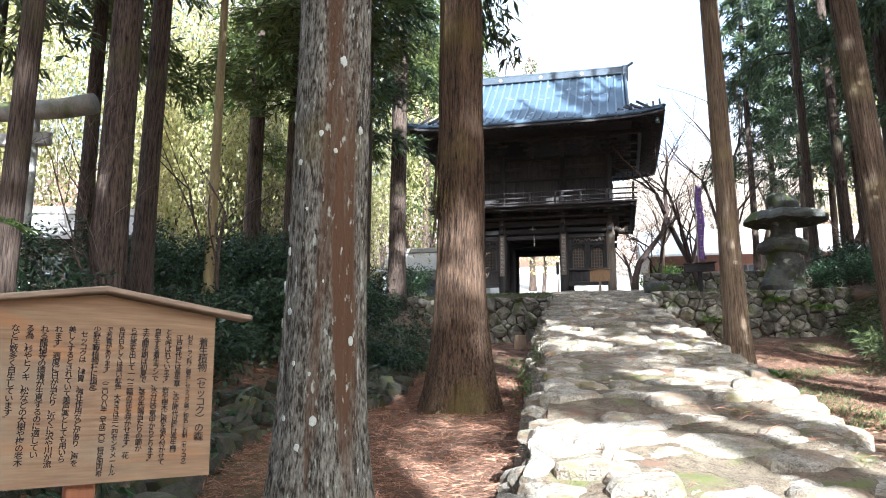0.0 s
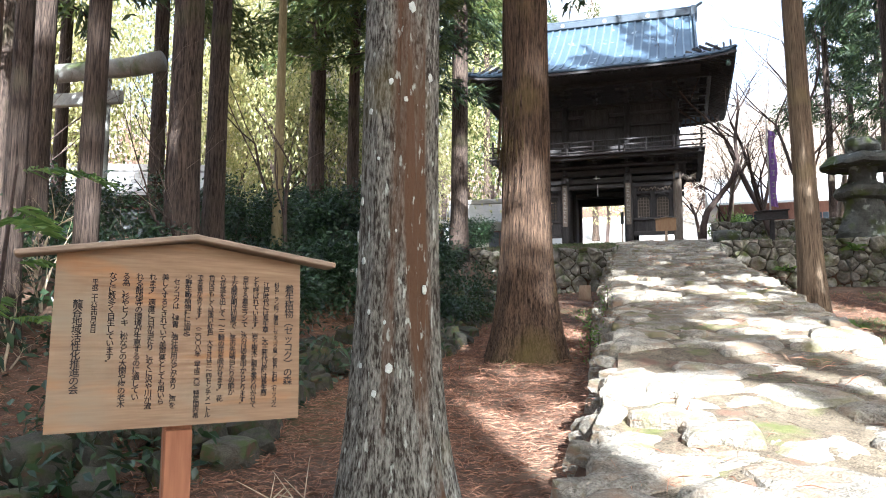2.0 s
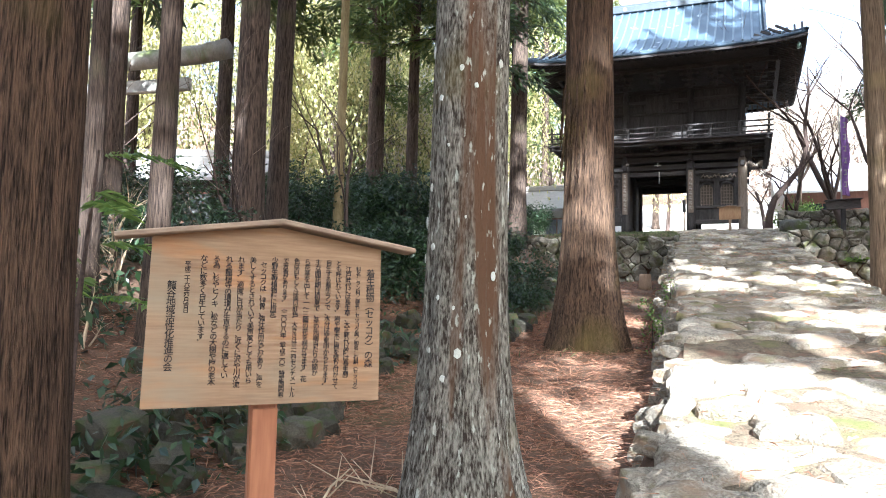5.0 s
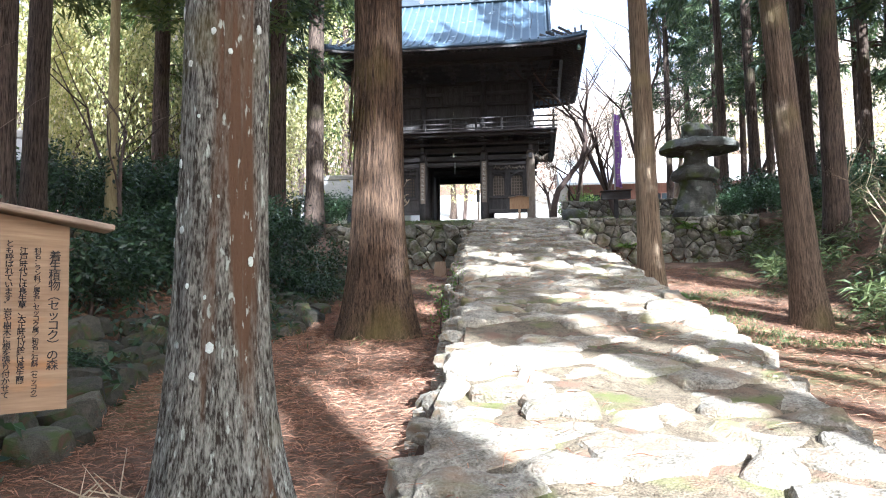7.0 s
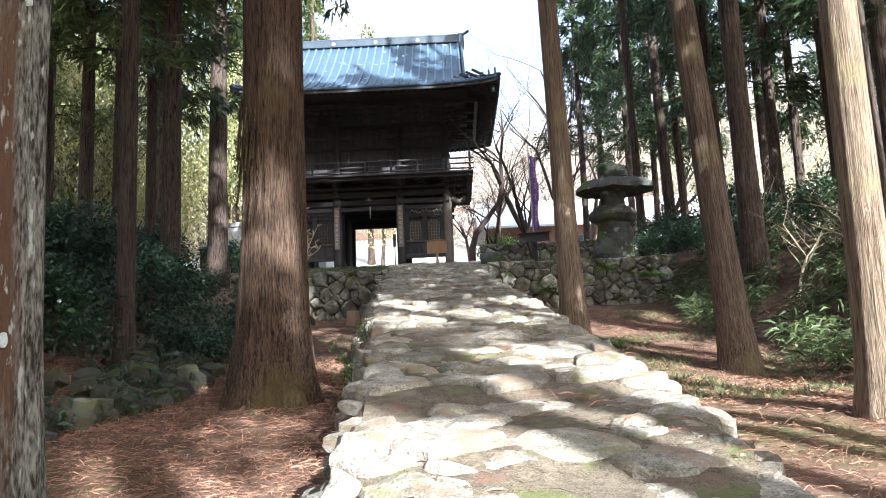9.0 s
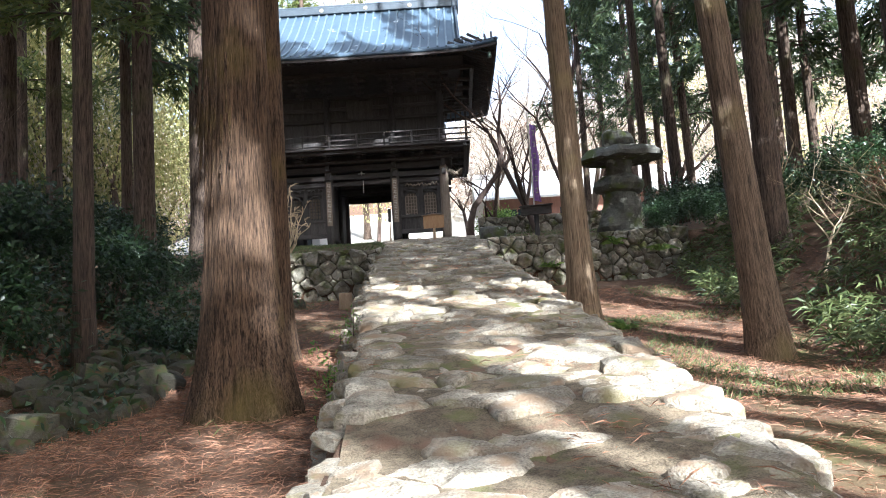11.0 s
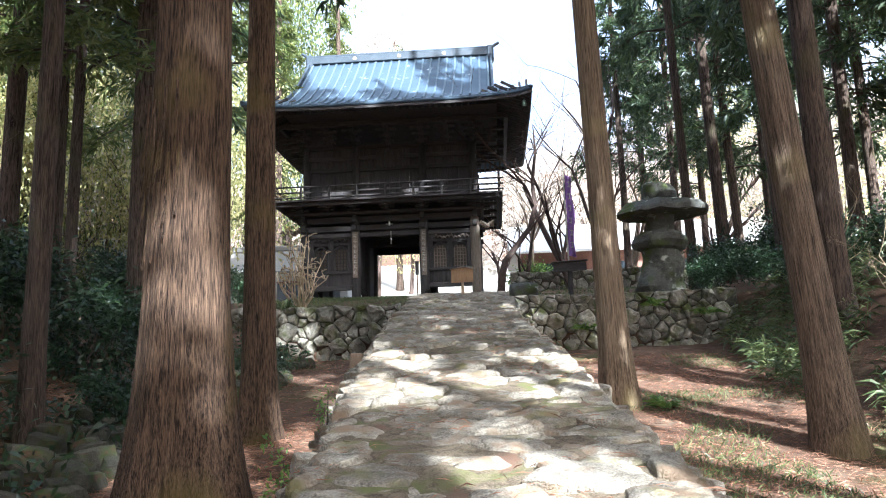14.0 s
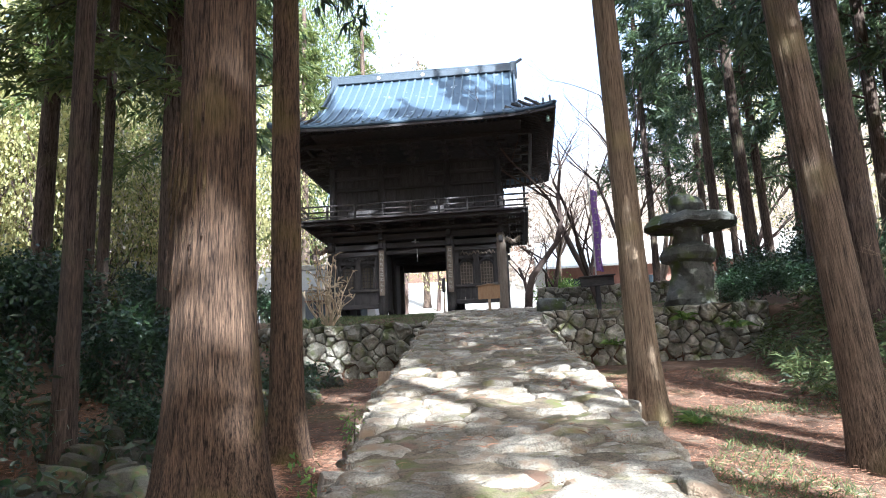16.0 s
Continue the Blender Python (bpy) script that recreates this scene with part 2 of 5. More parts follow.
class Geo:
    """Gathers vertices and faces for one mesh."""

    def __init__(self):
        self.v, self.f = [], []

    def add(self, v, f):
        n = len(self.v)
        self.v += [tuple(p) for p in v]
        self.f += [tuple(i + n for i in q) for q in f]
        return self

    def box(self, c, s, bev=0.01, m=None):
        hx, hy, hz = s[0] / 2, s[1] / 2, s[2] / 2
        b = min(bev, hx * 0.45, hy * 0.45, hz * 0.45)
        at, v, f = {}, [], []
        for sx in (-1, 1):
            for sy in (-1, 1):
                for sz in (-1, 1):
                    for k, p in enumerate(((hx, hy - b, hz - b), (hx - b, hy, hz - b), (hx - b, hy - b, hz))):
                        at[sx, sy, sz, k] = len(v)
                        v.append(Vector((sx * p[0], sy * p[1], sz * p[2])))
        S = ((-1, -1), (1, -1), (1, 1), (-1, 1))
        for q in (-1, 1):
            f.append([at[q, a, d, 0] for a, d in S][::q])
            f.append([at[a, q, d, 1] for a, d in S][::-q])
            f.append([at[a, d, q, 2] for a, d in S][::q])
        for a in (-1, 1):
            for d in (-1, 1):
                f.append([at[a, d, -1, 0], at[a, d, 1, 0], at[a, d, 1, 1], at[a, d, -1, 1]][::-a * d])
                f.append([at[a, -1, d, 0], at[a, 1, d, 0], at[a, 1, d, 2], at[a, -1, d, 2]][::a * d])
                f.append([at[-1, a, d, 1], at[1, a, d, 1], at[1, a, d, 2], at[-1, a, d, 2]][::-a * d])
                for e in (-1, 1):
                    f.append([at[a, d, e, 0], at[a, d, e, 1], at[a, d, e, 2]][::a * d * e])
        m = m if m is not None else Matrix.Translation(c)
        return self.add([m @ p for p in v], f)

    def beam(self, a, b, w, h, bev=0.01):
        """A squared timber from a to b, w wide and h high."""
        a, b = Vector(a), Vector(b)
        d = b - a
        up = Vector((0, 0, 1)) if abs(d.normalized().z) < 0.99 else Vector((0, 1, 0))
        x = d.normalized()
        y = up.cross(x).normalized()
        z = x.cross(y)
        m = Matrix((x, y, z)).transposed().to_4x4()
        m.translation = (a + b) / 2
        return self.box((0, 0, 0), (d.length, w, h), bev, m)

    def tube(self, pts, radii, seg=8, cap=True):
        pts = [Vector(p) for p in pts]
        v, f = [], []
        for i, p in enumerate(pts):
            d = (pts[min(i + 1, len(pts) - 1)] - pts[max(i - 1, 0)]).normalized()
            x = d.cross(Vector((0.31, 0.93, 0.17))).normalized()
            y = d.cross(x)
            for k in range(seg):
                a = 2 * math.pi * k / seg
                v.append(p + (x * math.cos(a) + y * math.sin(a)) * radii[i])
        for i in range(len(pts) - 1):
            for k in range(seg):
                f.append((i * seg + k, i * seg + (k + 1) % seg, (i + 1) * seg + (k + 1) % seg, (i + 1) * seg + k))
        if cap:
            f.append(tuple(range(seg))[::-1])
            f.append(tuple((len(pts) - 1) * seg + k for k in range(seg)))
        return self.add(v, f)

    def lathe(self, profile, seg=16, centre=(0, 0, 0), wob=0.0, squash=1.0):
        v, f = [], []
        for r, z in profile:
            for k in range(seg):
                a = 2 * math.pi * k / seg
                q = r * (1 + wob * noise.noise((math.cos(a) * 1.4 + centre[0], math.sin(a) * 1.4 + centre[1], z * 1.6)))
                v.append((centre[0] + q * math.cos(a), centre[1] + q * math.sin(a) * squash, centre[2] + z))
        n = len(profile)
        for i in range(n - 1):
            for k in range(seg):
                f.append((i * seg + k, i * seg + (k + 1) % seg, (i + 1) * seg + (k + 1) % seg, (i + 1) * seg + k))
        f.append(tuple(range(seg))[::-1])
        f.append(tuple((n - 1) * seg + k for k in range(seg)))
        return self.add(v, f)

    def data(self, name, mat, smooth=False):
        me = bpy.data.meshes.new(name)
        me.from_pydata(self.v, [], self.f)
        if mat:
            me.materials.append(M[mat])
        if smooth:
            me.shade_smooth()
        return me


def part(name, geo, mat, parent=None, label="", smooth=False):
    """One mesh object under a thing or under a part."""
    me = geo if isinstance(geo, bpy.types.Mesh) else geo.data(name, mat, smooth)
    ob = new(name, me)
    ob.parent = parent
    if label:
        ob["label"] = label
    return ob


def thing(name, label, category, place=(0, 0, 0), group="", kind="", turn=0.0):
    ob = new(name)
    ob.empty_display_size = 0.2
    ob.matrix_world = pose(*place, 0, 0, turn)
    return tagged(ob, label, category, group, kind)


def blades(centres, heads, lengths, widths, bend=0.0):
    """Thin leaves as arrays: each one a two-triangle kite from a centre along a heading."""
    c, h = np.asarray(centres, float), np.asarray(heads, float)
    n = len(c)
    h /= np.linalg.norm(h, axis=1, keepdims=True) + 1e-9
    s = np.cross(h, rng.normal(size=(n, 3)))
    s /= np.linalg.norm(s, axis=1, keepdims=True) + 1e-9
    L, W = np.reshape(lengths, (-1, 1)) * np.ones((n, 1)), np.reshape(widths, (-1, 1)) * np.ones((n, 1))
    tip = c + h * L
    tip[:, 2] -= (bend * L)[:, 0]
    mid = c + h * L * 0.45
    v = np.stack([c, mid + s * W / 2, tip, mid - s * W / 2], 1).reshape(-1, 3)
    i = np.arange(n)[:, None] * 4
    return v, np.concatenate([i, i + 1, i + 2, i + 3], 1)


def leaf_mesh(name, v, f, mat):
    me = bpy.data.meshes.new(name)
    me.from_pydata(v.tolist(), [], f.tolist())
    me.materials.append(M[mat])
    return me


def unit(n):
    d = rng.normal(size=(n, 3))
    return d / np.linalg.norm(d, axis=1, keepdims=True)


# ---- ground ----
def zp(y):
    """Height of the path's surface along the walk."""
    return float(np.interp(y, [-60, -14, 0, 31, 36.5, 60], [-3.2, -2.3, -0.08, 4.85, 5.56, 5.62]))


def xl(y):
    return float(np.interp(y, [-20, 0, 4.7, 7.4, 10.3, 13.4, 24, 30, 36], [-0.2, 0.1, -0.08, -0.2, -0.4, -0.75, -1.6, -1.9, -2.6]))


def xr(y):
    return float(np.interp(y, [-20, 4.6, 8, 11, 14.8, 23.8, 27, 31, 36], [2.2, 2.38, 2.45, 2.28, 2.1, 1.6, 1.7, 2.2, 3.0]))


def smooth01(a):
    a = min(max(a, 0.0), 1.0)
    return a * a * (3 - 2 * a)


def land(x, y):
    """Height of the ground: a raised path, lower litter floors beside it, terraces behind the two walls, banks, a far hillside."""
    base, bump = zp(y), 0.10 * noise.noise((x * 0.35, y * 0.35, 1.7)) + 0.04 * noise.noise((x * 1.3, y * 1.3, 5.1))
    far = max(0.0, min(y, 62) - 46) * 0.12 * smooth01((34 - abs(x)) / 10) + max(0.0, y - 62) * 0.30 + max(0.0, abs(x - 2) - 34) * 0.28 * smooth01((y + 10) / 30)
    far = min(far, 42 + 6 * noise.noise((x * 0.02, y * 0.02, 0.3)))
    if y > 26.15:
        side = base + bump * 0.6 - 0.02
        if x > xr(y):
            side = max(side, 4.2 + 0.05 * (y - 26)) + 0.05 * max(0.0, x - 8)
        if y > 39.3 and x > 1.95:
            side = max(side, 6.65)
        if x < xl(y):
            side = max(side, 4.15)
    elif x < (xl(y) + xr(y)) / 2:
        drop = float(np.interp(y, [-14, 0, 4, 10, 24, 26], [0.2, 0.5, 0.6, 0.74, 1.3, 1.38]))
        side = base - drop + bump
        out = -3.9 - x + 0.5 * noise.noise((y * 0.3, 0.2, 0.8))
        side += 1.9 * smooth01(out / 5.0) + 0.05 * max(0.0, out - 5)
    else:
        drop = float(np.interp(y, [-14, 3, 6, 10, 15, 26], [0.2, 0.5, 0.7, 0.9, 1.45, 1.3]))
        side = base - drop + bump
        side += 2.0 * smooth01((x - 6.9 - 0.4 * noise.noise((y * 0.4, 3.2, 0))) / 3.4) * smooth01((y - 6) / 7) + 0.06 * max(0.0, x - 9)
    w = 0.32
    inside = smooth01((x - xl(y) + w) / w) * smooth01((xr(y) + w - x) / w)
    return side * (1 - inside) + (base - 0.06) * inside + far


def spaced(lo, a, b, hi, fine, grow=1.25):
    out = list(np.arange(a, b + 1e-6, fine))
    d, p = fine, b
    while p < hi:
        d *= grow
        p += d
        out.append(p)
    d, p = fine, a
    while p > lo:
        d *= grow
        p -= d
        out.insert(0, p)
    return out


gx, gy = spaced(-900, -11, 12, 900, 0.2), spaced(-300, 0, 40, 1500, 0.2)
gy = sorted(gy + [26.05, 26.1, 26.16, 26.2])
ground_geo = Geo()
ground_geo.v = [(x, y, land(x, y)) for y in gy for x in gx]
nx = len(gx)
ground_geo.f = [(j * nx + i, j * nx + i + 1, (j + 1) * nx + i + 1, (j + 1) * nx + i) for j in range(len(gy) - 1) for i in range(nx - 1)]
ground = part("ground", ground_geo, "litter_ground", smooth=True)
tagged(ground, "brown forest floor covered in fallen cedar needles and moss", "ground", kind="structure")

# sunlit yard behind the gate
yard_geo = Geo()
yx, yy = np.linspace(-26, 40, 34), np.linspace(43.5, 82, 26)
yard_geo.v = [(x, y, max(land(x, y), 5.5) + 0.06) for y in yy for x in yx]
yard_geo.f = [(j * 34 + i, j * 34 + i + 1, (j + 1) * 34 + i + 1, (j + 1) * 34 + i) for j in range(25) for i in range(33)]
tagged(part("yard_ground", yard_geo, "yard", smooth=True), "pale gravel yard in sunlight behind the gate", "ground", kind="structure")


# ---- path ----
def soil(x, y):
    return zp(y) + 0.06 * noise.noise((x * 0.9, y * 0.9, 0))


path_geo = Geo()
py = np.arange(-14, 37.6, 0.1)
for y in py:
    for k in range(31):
        x = xl(y) + 0.05 + (xr(y) - xl(y) - 0.1) * k / 30
        path_geo.v.append((x, y, soil(x, y) + 0.04 * noise.noise((x * 2.6, y * 2.6, 2)) + 0.018 * noise.noise((x * 8.3, y * 8.3, 6)) - 0.008))
path_geo.f = [(j * 31 + i, j * 31 + i + 1, (j + 1) * 31 + i + 1, (j + 1) * 31 + i) for j in range(len(py) - 1) for i in range(30)]
path = tagged(part("pavement", path_geo, "path_soil", smooth=True), "sloping old path of uneven stones with soil, moss and needles between", "path", kind="structure")


def rock_mesh(seed, mat, angular=False):
    """A rough boulder, about one unit across."""
    bm = bmesh.new()
    bmesh.ops.create_icosphere(bm, subdivisions=2, radius=0.5)
    for p in bm.verts:
        d = p.co.normalized()
        p.co *= 1.06 + 0.34 * noise.noise(d * 1.3 + Vector((seed * 3.1, 0, 0))) + 0.2 * noise.noise(d * 3.1 + Vector((0, seed * 1.7, 0)))
        for ax in range(3):
            p.co[ax] = math.copysign(min(abs(p.co[ax]), 0.35), p.co[ax])
    me = bpy.data.meshes.new("stone")
    bm.to_mesh(me)
    bm.free()
    me.materials.append(M[mat])
    if not angular:
        me.shade_smooth()
    return me


EDGE_ROCKS = [rock_mesh(s + 40, "slab", True) for s in range(10)]

# ---- cedar trees ----
def trunk_mesh(seed, r0, height, mat, seg=28, rings=40, flare=0.5, flute=0.05, taper=0.55, reach=None):
    g, v, f = Geo(), [], []
    for i in range(rings + 1):
        q = i / rings
        z = -0.5 + (height + 0.5) * q ** 1.7
        h = max(z, 0.0)
        r = r0 * (1 - taper * h / height) + r0 * flare * math.exp(-h / (reach or 1.8 * r0 + 0.16))
        for k in range(seg):
            a = 2 * math.pi * k / seg
            root = flare * r0 * 0.45 * math.exp(-h / 0.55) * noise.noise((math.cos(a) * 1.7 + seed, math.sin(a) * 1.7, 0.3))
            w = 1 + flute * noise.noise((math.cos(a) * 2.6 + seed * 5, math.sin(a) * 2.6, z * 0.22)) + flute * 0.6 * noise.noise((math.cos(a) * 9, math.sin(a) * 9 + seed, z * 0.8)) + (0.022 * noise.noise((math.cos(a) * 24, math.sin(a) * 24 + seed, z * 1.1)) if seg > 80 else 0)
            v.append(((r * w + root) * math.cos(a) + 0.12 * r0 * noise.noise((z * 0.12, seed, 0)), (r * w + root) * math.sin(a), z))
    for i in range(rings):
        for k in range(seg):
            f.append((i * seg + k, i * seg + (k + 1) % seg, (i + 1) * seg + (k + 1) % seg, (i + 1) * seg + k))
    return g.add(v, f).data("trunk", mat, True)


def crown_mesh(seed, low, high, radius, mat, boughs=64, sprays=30, big=1.0):
    """Drooping boughs with flat sprays of needles; boughs thin out low on the trunk."""
    r = np.random.default_rng(seed)
    cs, hs, ln, wd = [], [], [], []
    limbs = Geo()
    for b in range(boughs):
        q = r.random() ** 0.8
        z = low + (high - low) * q
        a = r.uniform(0, 2 * math.pi)
        reach = radius * (1.05 - 0.85 * q) * r.uniform(0.55, 1.1)
        out = np.array([math.cos(a), math.sin(a), 0])
        rise, droop = r.uniform(0.05, 0.4), r.uniform(0.25, 0.6)
        pts = [np.array([0, 0, z]) + out * reach * s + np.array([0, 0, reach * (rise * s - droop * s * s)]) for s in (0, 0.35, 0.7, 1.0)]
        limbs.tube(pts, [0.045, 0.032, 0.02, 0.006], 4, False)
        m = int(sprays * (0.5 + reach / radius))
        s = r.uniform(0.25, 1.05, m)
        p = np.array([0, 0, z]) + out * (reach * s)[:, None] + np.stack([0 * s, 0 * s, reach * (rise * s - droop * s * s)], 1)
        p += r.normal(size=(m, 3)) * 0.16 * (0.6 + reach * 0.25)
        for _ in range(5):
            cs.append(p + r.normal(size=(m, 3)) * 0.07)
            hs.append(out * 0.7 + r.normal(size=(m, 3)) * 0.6 + np.array([0, 0, -0.35]))
            ln.append(r.uniform(0.22, 0.5, m) * big)
            wd.append(r.uniform(0.05, 0.11, m) * big)
    v, f = blades(np.concatenate(cs), np.concatenate(hs), np.concatenate(ln), np.concatenate(wd), 0.15)
    return leaf_mesh("crown", v, f, mat), limbs.data("branches", "twig_dark")


TRUNKS = [trunk_mesh(s, 0.25, 23, "bark", 16, 26, 0.4, 0.06) for s in range(4)]
CROWNS = [crown_mesh(s, 8.5, 23.5, 2.9, "cedar_leaf") for s in range(4)]
OUTER_CROWNS = [crown_mesh(s + 40, 8.5, 23.5, 2.9, "cedar_leaf", 48, 17, 1.6) for s in range(2)]
THIN_CROWNS = [crown_mesh(s + 60, 8.5, 23.5, 2.7, "cedar_leaf", 30, 12, 1.6) for s in range(3)]
# crowns in the leaf colour painted as sunlit
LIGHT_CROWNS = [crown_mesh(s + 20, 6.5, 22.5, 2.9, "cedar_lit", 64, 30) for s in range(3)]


def cedar(x, y, r0, lean=(0.0, 0.0), n=0, label="tall cedar with brown fibrous bark and a high dark green crown", crown=True, trunk=None,
          light=False, turn=None, low=0.0, tall=1.0, outer=False, thin=False):
    """lean: metres of drift per metre of height in x and y. low: how far the crown is slid down the trunk."""
    z = land(x, y)
    t = thing("cedar_tree", label, "tree", (x, y, z - 0.05), "cedars of the grove")
    shear = Matrix(((1, 0, lean[0], 0), (0, 1, lean[1], 0), (0, 0, 1, 0), (0, 0, 0, 1)))
    turn = n * 77.0 if turn is None else turn
    ob = part("trunk", trunk or TRUNKS[n % 4], None, t)
    k = 1.0 if trunk else r0 / 0.25
    ob.matrix_local = shear @ pose(0, 0, 0, 0, 0, turn) @ Matrix.Diagonal((k, k, tall, 1))
    if crown:
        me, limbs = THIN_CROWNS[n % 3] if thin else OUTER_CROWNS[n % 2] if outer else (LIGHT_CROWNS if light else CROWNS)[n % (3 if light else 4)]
        for nm, d in (("crown", me), ("bough_mass", limbs)):
            c = part(nm, d, None, t)
            c["kind"] = "stuff"
            c.matrix_local = shear @ pose(0, 0, -low, 0, 0, turn + 40) @ Matrix.Diagonal((1, 1, tall, 1))
    return t


# the five trunks beside the path
lichen_cedar = cedar(-1.16, 3.95, 0.2, (0.0, 0.03), 0, "grey-barked cedar trunk with a brown strip and pale lichen spots",
                     trunk=trunk_mesh(3.3, 0.24, 23, "bark_grey", 150, 150, 1.3, 0.07, 0.4), turn=0)
thick_cedar = cedar(-1.83, 11.1, 0.34, (0.008, 0.0), 1, "thick reddish-brown cedar trunk with ragged bark and a mossy foot",
      trunk=trunk_mesh(7.1, 0.375, 24, "bark_red", 190, 130, 0.75, 0.08, 0.4, 0.75), turn=0, tall=1.2)
cedar(-2.3, 14.8, 0.2, (0.0, 0.0), 2, "slender dark cedar trunk beside the thick one", trunk=trunk_mesh(9.4, 0.235, 23, "bark_red", 48, 70, 0.6), turn=0)
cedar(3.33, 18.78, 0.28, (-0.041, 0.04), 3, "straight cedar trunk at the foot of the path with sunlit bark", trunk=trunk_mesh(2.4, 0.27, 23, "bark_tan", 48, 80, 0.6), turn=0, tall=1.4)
cedar(5.84, 15.46, 0.33, (-0.145, 0.0), 0, "leaning brown cedar trunk with finely furrowed bark", trunk=trunk_mesh(5.9, 0.275, 23, "bark_brown", 56, 90, 0.6), turn=0, tall=1.4)
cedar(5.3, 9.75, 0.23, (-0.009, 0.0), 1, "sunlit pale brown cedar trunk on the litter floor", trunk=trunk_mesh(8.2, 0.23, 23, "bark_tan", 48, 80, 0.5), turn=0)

for k in range(16):
    a, top, long, lift = radians(-165 + 5.5 * k + 3 * math.sin(k * 2.3)), 3.6 + 0.5 * math.sin(k * 1.9), 0.5 + 0.35 * abs(math.sin(k * 1.3)), 0.03 + 0.025 * abs(math.sin(k * 2.7))
    strip = Geo()
    steps = [(0.0, 0.372), (0.35, 0.385), (0.7, 0.39 + lift * 0.4), (1.0, 0.39 + lift)]
    for (q0, r0), (q1, r1) in zip(steps[:-1], steps[1:]):
        strip.beam((r0 * math.cos(a), r0 * math.sin(a), top - long * q0), (r1 * math.cos(a), r1 * math.sin(a), top - long * q1), 0.035 - 0.012 * q1, 0.01, 0.003)
    part("bark_strip", strip, "bark_red", thick_cedar)

# grove to the left of the path
LEFT = [(-2.93, 2.32, 0.29), (-5.76, 6.3, 0.135), (-7.4, 10.1, 0.27), (-7.57, 11.2, 0.19), (-9.1, 8.75, 0.18), (-6.45, 6.0, 0.11), (-12.1, 15.2, 0.2),
        (-7.36, 26.0, 0.34), (-11.2, 22.1, 0.26), (-4.9, 13.6, 0.155), (-7.2, 18.2, 0.12), (-6.4, 19.4, 0.25), (-9.6, 21.5, 0.2), (-8.8, 30.5, 0.24),
        (-13.5, 18.0, 0.3), (-10.5, 29.0, 0.28), (-15.5, 30, 0.3)]
# dark conifers deeper in the grove, branched low
for i, (x, y, low) in enumerate([(-8.9, 24.2, 3.5), (-12.5, 11.0, 2.0), (-14.5, 14.5, 3.0)]):
    cedar(x, y, 0.17, (0, 0), i + 1, "conifer with dense dark foliage hanging low", low=low)
# deeper trees of the row take the sunlit leaf colour
for i, (x, y, r0) in enumerate(LEFT):
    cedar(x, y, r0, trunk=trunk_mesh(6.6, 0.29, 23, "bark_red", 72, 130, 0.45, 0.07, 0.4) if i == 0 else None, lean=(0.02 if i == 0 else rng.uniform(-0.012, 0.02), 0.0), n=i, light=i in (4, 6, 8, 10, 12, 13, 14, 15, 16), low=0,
          tall=0.75 if i == 10 else 1.0)
# grove to the right, reaching round behind the walker
RIGHT = [(8.75, 21.6, 0.32), (8.9, 15.8, 0.26), (8.4, 11.4, 0.28), (10.6, 12.2, 0.28), (12.6, 10.4, 0.3), (9.9, 33.0, 0.24), (10.4, 28.4, 0.3), (11.6, 19.6, 0.22), (12.8, 24.4, 0.28), (8.0, 30.5, 0.17),
         (11.3, 35.5, 0.2), (15.5, 36, 0.3), (14.6, 20.2, 0.28), (17.5, 22.5, 0.3), (19.0, 31.0, 0.3), (12.0, 14.5, 0.28),
         (20, 17, 0.3), (15.0, 9.0, 0.28), (19, 4.5, 0.3), (7.2, -12.5, 0.3), (3.0, -13.5, 0.3), (-3, -12, 0.3),
         (-6.5, -6.0, 0.3), (24, 24, 0.3), (23, 10, 0.3), (12.5, -21.5, 0.3)]
# the grove closing in behind the walker
BEHIND = [(-4, -9), (-8.5, -10), (-12, -5), (-11.5, 0.5), (-15, -2), (-2, -16), (-7, -16), (-13, -11), (2, -19), (6, -17), (-3.5, -22), (9, -22), (-10, -21), (3, -27), (-17, -8), (-6, -28), (10, -29), (-14, -17)]
for i, (x, y) in enumerate(BEHIND):
    cedar(x, y, 0.28, (0, 0), i, low=3.5, outer=True)
# conifers on the upper terrace and bank, branched lower down
for i, (x, y, low) in enumerate([(8.2, 44.0, 3.0), (10.4, 42.0, 3.5), (10.0, 47.5, 2.5), (12.6, 45.0, 4.0), (14.2, 40.0, 4.0), (12.9, 21.4, 4.5), (11.2, 25.4, 4.0), (15.4, 26.0, 5.0), (14.8, 31.5, 4.5), (17.2, 18.6, 5.0)]):
    cedar(x, y, 0.2, (0, 0), i, "conifer with dense dark foliage hanging low", low=low)
# stems behind the walker, towards the sun, whose shadows fall across the path
STEMS = [(7.96, -5.17, 0.36), (9.04, -5.51, 0.36), (11.29, -3.86, 0.2), (9.64, 0.11, 0.2), (12.6, -1.56, 0.24), (14.14, 2.22, 0.26), (6.42, -10.15, 0.3)]
for i, (x, y, r0) in enumerate(STEMS):
    cedar(x, y, r0, (0, 0), i, low=-7.0, tall=1.3, thin=True)
# the row whose high crowns keep the sun from the left-hand grove
LOWER = [(5.37, -10.66), (7.98, -15.11), (4.08, -9.34), (6.5, -12.57), (6.13, -13.34)]
for i, (x, y) in enumerate(LOWER):
    cedar(x, y, 0.27, (0, 0.0), i, low=0.5 if i else -1.0, outer=True)
HIGH = [(10.51, -4.79), (12.2, -0.42), (10.8, 1.91), (11.91, 4.22), (10.69, 6.34)]
